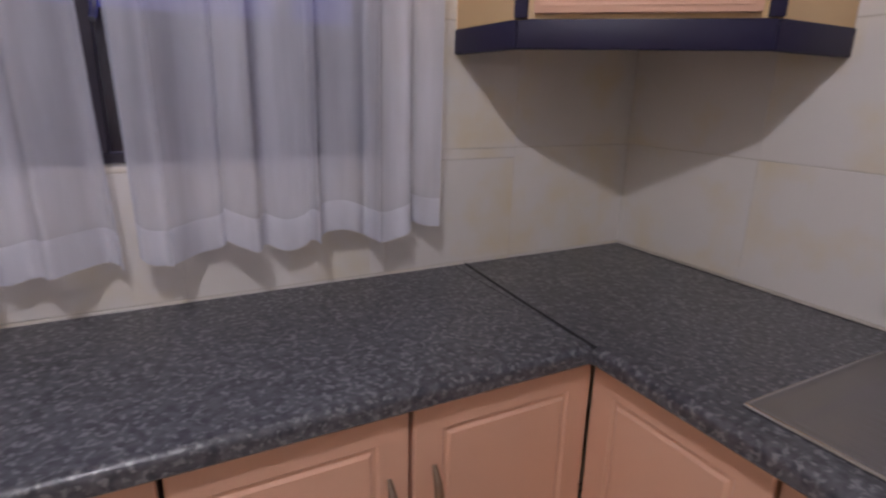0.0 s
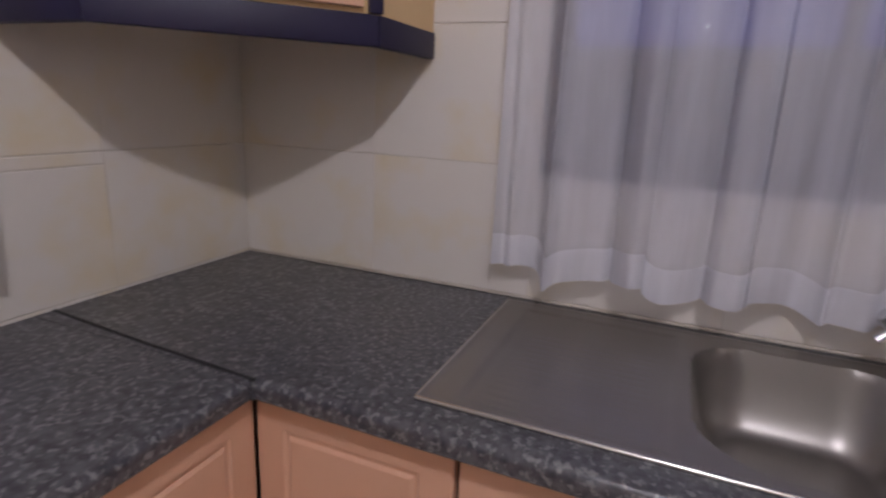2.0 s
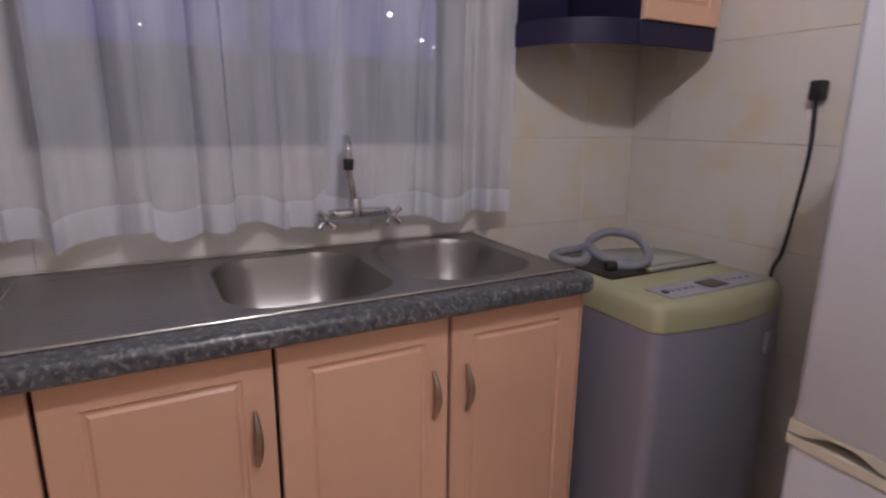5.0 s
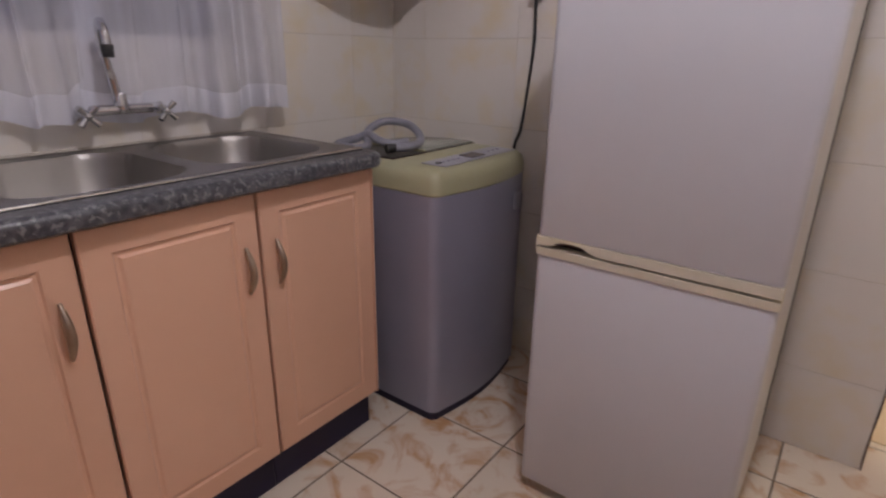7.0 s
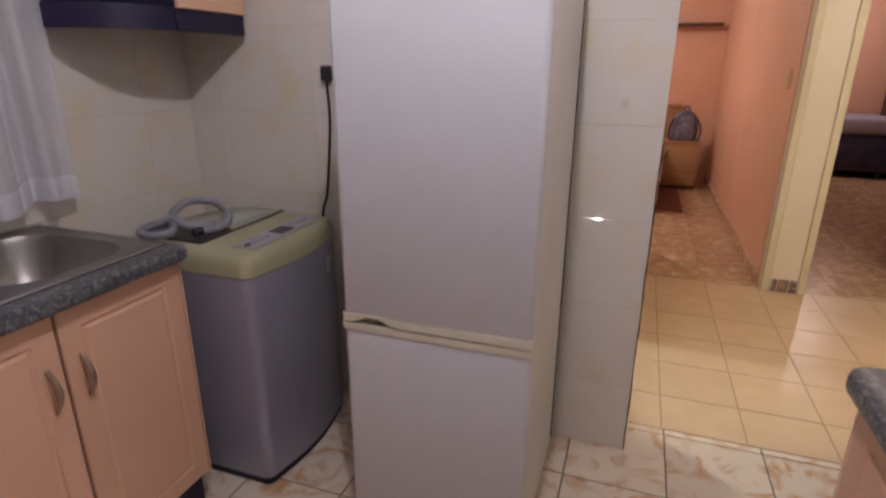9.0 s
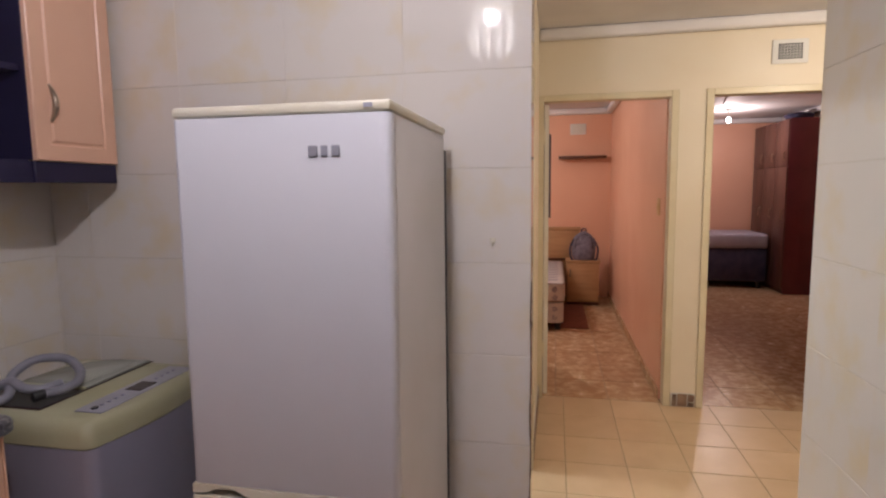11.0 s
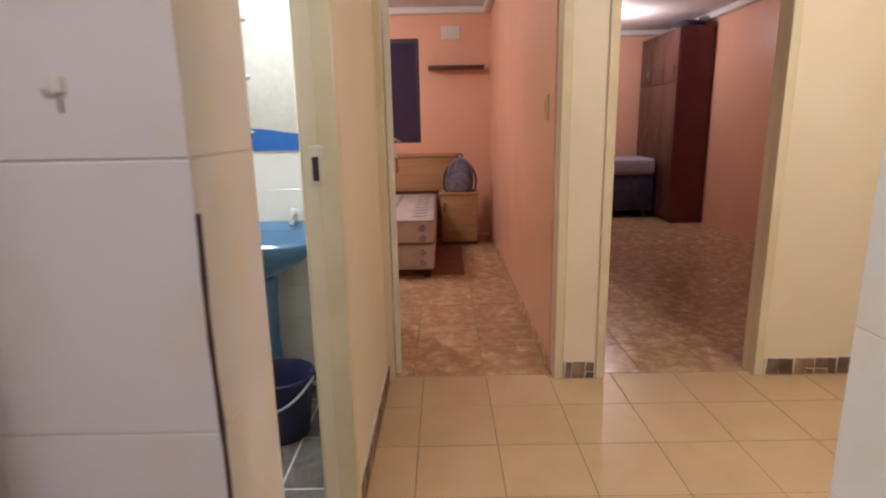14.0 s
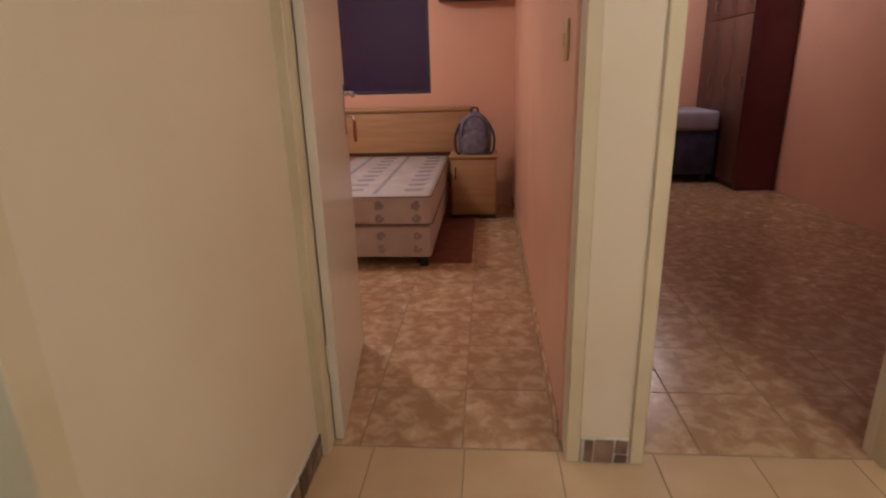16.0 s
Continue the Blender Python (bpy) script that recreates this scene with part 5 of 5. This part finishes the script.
for k in range(9):
    y = EY0 + 0.1 + 0.18 * k
    part("printed_motif", prism([(EX0 + 0.06, y), (EX0 + 0.20, y + 0.03), (EX0 + 0.18, y + 0.10), (EX0 + 0.08, y + 0.08)], 0.4995, 0.502), M_PRINT, mt)
    part("printed_motif", prism([(EX0 + 0.48, y), (EX0 + 0.60, y + 0.02), (EX0 + 0.58, y + 0.09), (EX0 + 0.47, y + 0.07)], 0.4995, 0.502), M_PRINT, mt)

hb = thing("headboard", (-1.6, -8.45, 0), "oak veneered headboard behind the bed with a thick top rail", "headboard")
part("panel", box(-2.24, -0.95, -8.44, -8.415, 0.2, 0.90, 0.004), M_WOOD, hb)
part("top_rail", box(-2.255, -0.94, -8.45, -8.395, 0.90, 0.945, 0.012, 3), M_WOOD, hb)
part("lower_rail", box(-2.24, -0.95, -8.414, -8.40, 0.50, 0.53, 0.004), M_WOODD, hb, "dark rail")
for x in (-2.2, -1.0):
    part("leg", box(x - 0.03, x + 0.03, -8.44, -8.415, 0, 0.199), M_WOOD, hb)

ns = thing("nightstand", (-2.27, -8.07, 0), "oak veneered bedside cupboard with one door", "nightstand")
part("carcase", box(-2.465, -2.075, -8.21, -7.91, 0.04, 0.535, 0.003), M_WOOD, ns)
part("top", box(-2.48, -2.06, -8.22, -7.885, 0.536, 0.56, 0.006), M_WOOD, ns)
part("plinth", box(-2.46, -2.08, -8.2, -7.925, 0, 0.039), M_WOODD, ns, "dark plinth")
d_ = part("door", box(-2.455, -2.085, -7.909, -7.892, 0.06, 0.525, 0.004), M_WOOD, ns)
part("handle", tube(smooth_path([(-2.115, -7.892, 0.36), (-2.115, -7.872, 0.38), (-2.115, -7.872, 0.44), (-2.115, -7.892, 0.46)], 4), 0.006, 8), M_DARKPL, d_, "dark bow handle")

bag = thing("backpack", (-2.28, -8.04, 0.56), "grey patterned backpack standing on the bedside cupboard", "bag")


def puff(cx, cy, z0, z1, w, dpt, rows=12, seg=24, lump=0.012):
    bm = bmesh.new()
    rings = []
    for j in range(rows + 1):
        t = j / rows
        s = (1 - max(0, (t - 0.55) / 0.45) ** 2.4 * 0.92) * (0.88 + 0.12 * min(1, t * 6))
        r_ = []
        for k in range(seg):
            a = 2 * math.pi * k / seg
            c, n = math.cos(a), math.sin(a)
            ex = math.copysign(abs(c) ** 0.7, c) * w / 2 * s
            ey = math.copysign(abs(n) ** 0.7, n) * dpt / 2 * s
            l = lump * noise.noise(Vector((ex * 14, ey * 14, t * 5 + cx)))
            r_.append(bm.verts.new((cx + ex * (1 + l * 4), cy + ey * (1 + l * 4), z0 + (z1 - z0) * t)))
        rings.append(r_)
    for a, b in zip(rings, rings[1:]):
        for k in range(seg):
            bm.faces.new((a[k], a[(k + 1) % seg], b[(k + 1) % seg], b[k]))
    bm.faces.new(rings[0][::-1])
    bm.faces.new(rings[-1])
    return bm


part("sack", puff(-2.28, -8.05, 0.56, 0.92, 0.29, 0.2), M_BAG, bag)
part("front_pocket", puff(-2.28, -7.955, 0.575, 0.77, 0.22, 0.09), M_BAG, bag)
part("zip", tube(smooth_path([(-2.385, -7.965, 0.66), (-2.37, -7.955, 0.82), (-2.28, -7.96, 0.885), (-2.19, -7.955, 0.82), (-2.175, -7.965, 0.66)], 5), 0.004, 6), M_DARKPL, bag)
part("top_loop", tube(smooth_path([(-2.31, -8.05, 0.91), (-2.30, -8.05, 0.945), (-2.26, -8.05, 0.945), (-2.25, -8.05, 0.91)], 5), 0.008, 8), M_CLOTHD, bag)
for s_ in (-1, 1):
    part("strap", tube(smooth_path([(-2.28 + s_ * 0.12, -8., 0.82), (-2.28 + s_ * 0.165, -7.97, 0.72), (-2.28 + s_ * 0.16, -7.96, 0.60), (-2.28 + s_ * 0.13, -7.94, 0.568)], 5), 0.011, 8), M_CLOTHD, bag)

shelf = solid("wall_shelf", box(-2.56, -1.965, -8.495, -8.29, 1.836, 1.866, 0.003), M_WOODD, (-2.26, -8.49, 1.85), "dark brown floating shelf on the orange wall", "shelf")
v2 = thing("air_vent", (-2.21, -8.497, 2.22), "small white air vent near the ceiling", "vent")
part("plate", box(-2.31, -2.11, -8.499, -8.488, 2.15, 2.29, 0.004), M_WHITE, v2)
for j in range(5):
    part("slot", box(-2.29, -2.13, -8.4885, -8.4865, 2.17 + 0.024 * j, 2.179 + 0.024 * j), M_CREAM, v2, smooth=False)
sw = thing("light_switch", (-2.634, -5.0, 1.32), "small yellowed light switch on the orange wall", "switch")
part("plate", box(-2.634, -2.624, -5.04, -4.965, 1.26, 1.38, 0.003), M_SIDE, sw)
part("rocker", box(-2.624, -2.619, -5.018, -4.988, 1.30, 1.34, 0.002, 1), M_SIDE, sw)
# Thin red-brown sheet on the floor along the bed's west side.
red_sheet = solid("floor_mat", box(-2.28, -1.9, -8.0, -6.72, 0.0005, 0.008, 0.003), M_REDBROWN, (-2.1, -7.4, 0), "thin red brown sheet on the floor beside the bed", "mat")
structure("baseboard_4", box(-2.634, -2.622, -8.49, -4.85, 0, 0.07, 0.002, 1), M_BFLOOR, "low tiled skirting along the orange wall")
bl = thing("ceiling_light", (BED1_LAMP[0], BED1_LAMP[1], H), "round glass bedroom ceiling light, lit", "lamp")
part("base", cyl((BED1_LAMP[0], BED1_LAMP[1], H - 0.02), (BED1_LAMP[0], BED1_LAMP[1], H - 0.001), 0.12, 0.12, 28), M_WHITE, bl)
part("glass_dome", lathe((BED1_LAMP[0], BED1_LAMP[1], H - 0.021), [(0.115, 0), (0.11, -0.04), (0.07, -0.08), (0.002, -0.095)], 28), M_WARMDOME, bl)

# ---- back bedroom ----
wd = thing("wardrobe", (-5.1, -9.6, 0), "tall maroon wardrobe with brown doors", "wardrobe")
GX, GY0, GY1 = -4.90, -10.25, -9.0
part("end_panel", box(GX - 0.42, GX - 0.02, GY1 - 0.02, GY1, 0.0, 2.33, 0.003), M_MAROON, wd, "dark maroon end panel")
part("carcase", box(GX - 0.42, GX - 0.021, GY0, GY1 - 0.021, 0.06, 2.31), M_MAROON, wd, smooth=False)
part("plinth", box(GX - 0.4, GX - 0.04, GY0, GY1 - 0.03, 0, 0.058), M_WOODD, wd)
for k in range(3):
    y1 = GY1 - 0.005 - 0.415 * k
    dd = part("door", box(GX - 0.0195, GX, y1 - 0.41, y1, 0.07, 1.70, 0.004), M_WARD, wd, "brown wardrobe door")
    part("handle", tube([(GX, y1 - 0.06, 1.0), (GX + 0.025, y1 - 0.06, 1.02), (GX + 0.025, y1 - 0.06, 1.12), (GX, y1 - 0.06, 1.14)], 0.006, 8), M_HANDLE, dd)
    d3 = part("top_door", box(GX - 0.0195, GX, y1 - 0.41, y1, 1.71, 2.32, 0.004), M_WARD, wd, "brown wardrobe door")
    part("handle", tube([(GX, y1 - 0.06, 1.78), (GX + 0.025, y1 - 0.06, 1.80), (GX + 0.025, y1 - 0.06, 1.88), (GX, y1 - 0.06, 1.90)], 0.006, 8), M_HANDLE, d3)
bd = thing("bundle", (-5.05, -9.15, 2.33), "dark cloth bundle on top of the wardrobe", "cloth")
part("cloth", puff(-5.08, -9.18, 2.331, 2.42, 0.32, 0.26, lump=0.05), M_CLOTHD, bd)
b2 = thing("bed", (-4.2, -9.85, 0), "bed with a white mattress on a dark base", "bed")
part("base", box(-4.86, -3.3, -10.28, -9.42, 0.10, 0.57, 0.015), M_CLOTHD, b2, "dark cloth covered base")
part("mattress", box(-4.87, -3.29, -10.285, -9.40, 0.572, 0.78, 0.04, 3), M_MATTRESS, b2, "white mattress")
for x in (-4.78, -3.4):
    for y in (-10.2, -9.5):
        part("leg", cyl((x, y, 0), (x, y, 0.101), 0.03, seg=12), M_DARKPL, b2)
bu = thing("hanging_bulb", (BED2_LAMP[0], BED2_LAMP[1], H), "bare lit bulb hanging from the ceiling", "lamp")
part("rose", cyl((BED2_LAMP[0], BED2_LAMP[1], H - 0.02), (BED2_LAMP[0], BED2_LAMP[1], H - 0.001), 0.035, 0.04, 18), M_WHITE, bu)
part("flex", cyl((BED2_LAMP[0], BED2_LAMP[1], H - 0.10), (BED2_LAMP[0], BED2_LAMP[1], H - 0.02), 0.004, seg=8), M_WHITE, bu)
part("bulb", ball((BED2_LAMP[0], BED2_LAMP[1], H - 0.145), 0.033, sz=1.2, seg=18), M_BULB, bu, "lit glass bulb")
cable = solid("ceiling_cable", tube(smooth_path([(-4.1, -9.0, H - 0.006), (-3.9, -8.2, H - 0.006), (-3.75, -7.3, H - 0.006), (-3.5, -6.2, H - 0.006)], 6), 0.012, 8), M_PANEL, (-3.9, -8.2, H - 0.02), "grey surface cable along the ceiling", "cable")

# ---- tiles, last ----
R, R0 = 0.3135, 0.272
tiling(wall_n, "y-", 0.0, -2.80, 0.0, 0.0, H, 0.42, 0.306, -0.42, 0.299, M_TILE, 0.0022, 0.007, [N_WIN])
tiling(wall_e, "x-", 0.0, -2.757, 0.0, 0.0, H, 0.42, 0.306, -0.42, 0.299, M_TILE, 0.0022, 0.007, [E_WIN])
tiling(wall_s, "y+", -2.757, -1.85, 0.0, 0.0, H, 0.42, R, -1.85, R0, M_TILE, 0.0022, 0.007)
tiling(wall_s, "x-", -1.85, -2.948, -2.762, 0.0, H, 0.42, R, -2.76, R0, M_TILE, 0.0022, 0.007)
tiling(wall_w, "x+", -2.80, -3.055, 0.0, 0.0, H, 0.42, R, -3.055, R0, M_TILE, 0.0022, 0.007)
tiling(wall_w, "y-", -3.059, -2.92, -2.801, 0.0, H, 0.42, R, -2.92, R0, M_TILE, 0.0022, 0.006)
tiling(floor_k, "z+", 0.0, -2.80, 0.0, -2.945, 0.0, 0.35, 0.36, -0.951, -2.187, M_KFLOOR, 0.006, 0.005)
tiling(floor_h, "z+", 0.0, -5.35, -1.815, -4.774, -2.946, 0.315, 0.315, -2.308, -4.147, M_HFLOOR, 0.005, 0.005)
tiling(floor_h2, "z+", 0.0, -5.35, -2.92, -2.944, -2.3, 0.315, 0.315, -2.308, -4.147, M_HFLOOR, 0.005, 0.005)
tiling(floor_b1, "z+", 0.0, -2.635, 0.3, -8.5, -4.777, 0.36, 0.38, -2.30, -5.15, M_BFLOOR, 0.005, 0.005)
tiling(floor_b2, "z+", 0.0, -5.33, -2.80, -10.3, -4.777, 0.36, 0.38, -3.10, -5.15, M_BFLOOR, 0.005, 0.005)
tiling(floor_bath, "z+", 0.0, -1.728, -0.02, -4.70, -2.95, 0.33, 0.33, -1.185, -4.225, M_SLATE, 0.008, 0.005)
tiling(wall_bath_s, "y+", -4.70, -1.728, -0.03, 0.0, H, 0.25, 0.155, -1.5, 0.045, M_BTILE, 0.0025, 0.006)
tiling(wall_bath_e, "x-", -0.03, -4.70, -2.96, 0.0, H, 0.25, 0.155, -4.70, 0.045, M_BTILE, 0.0025, 0.006)
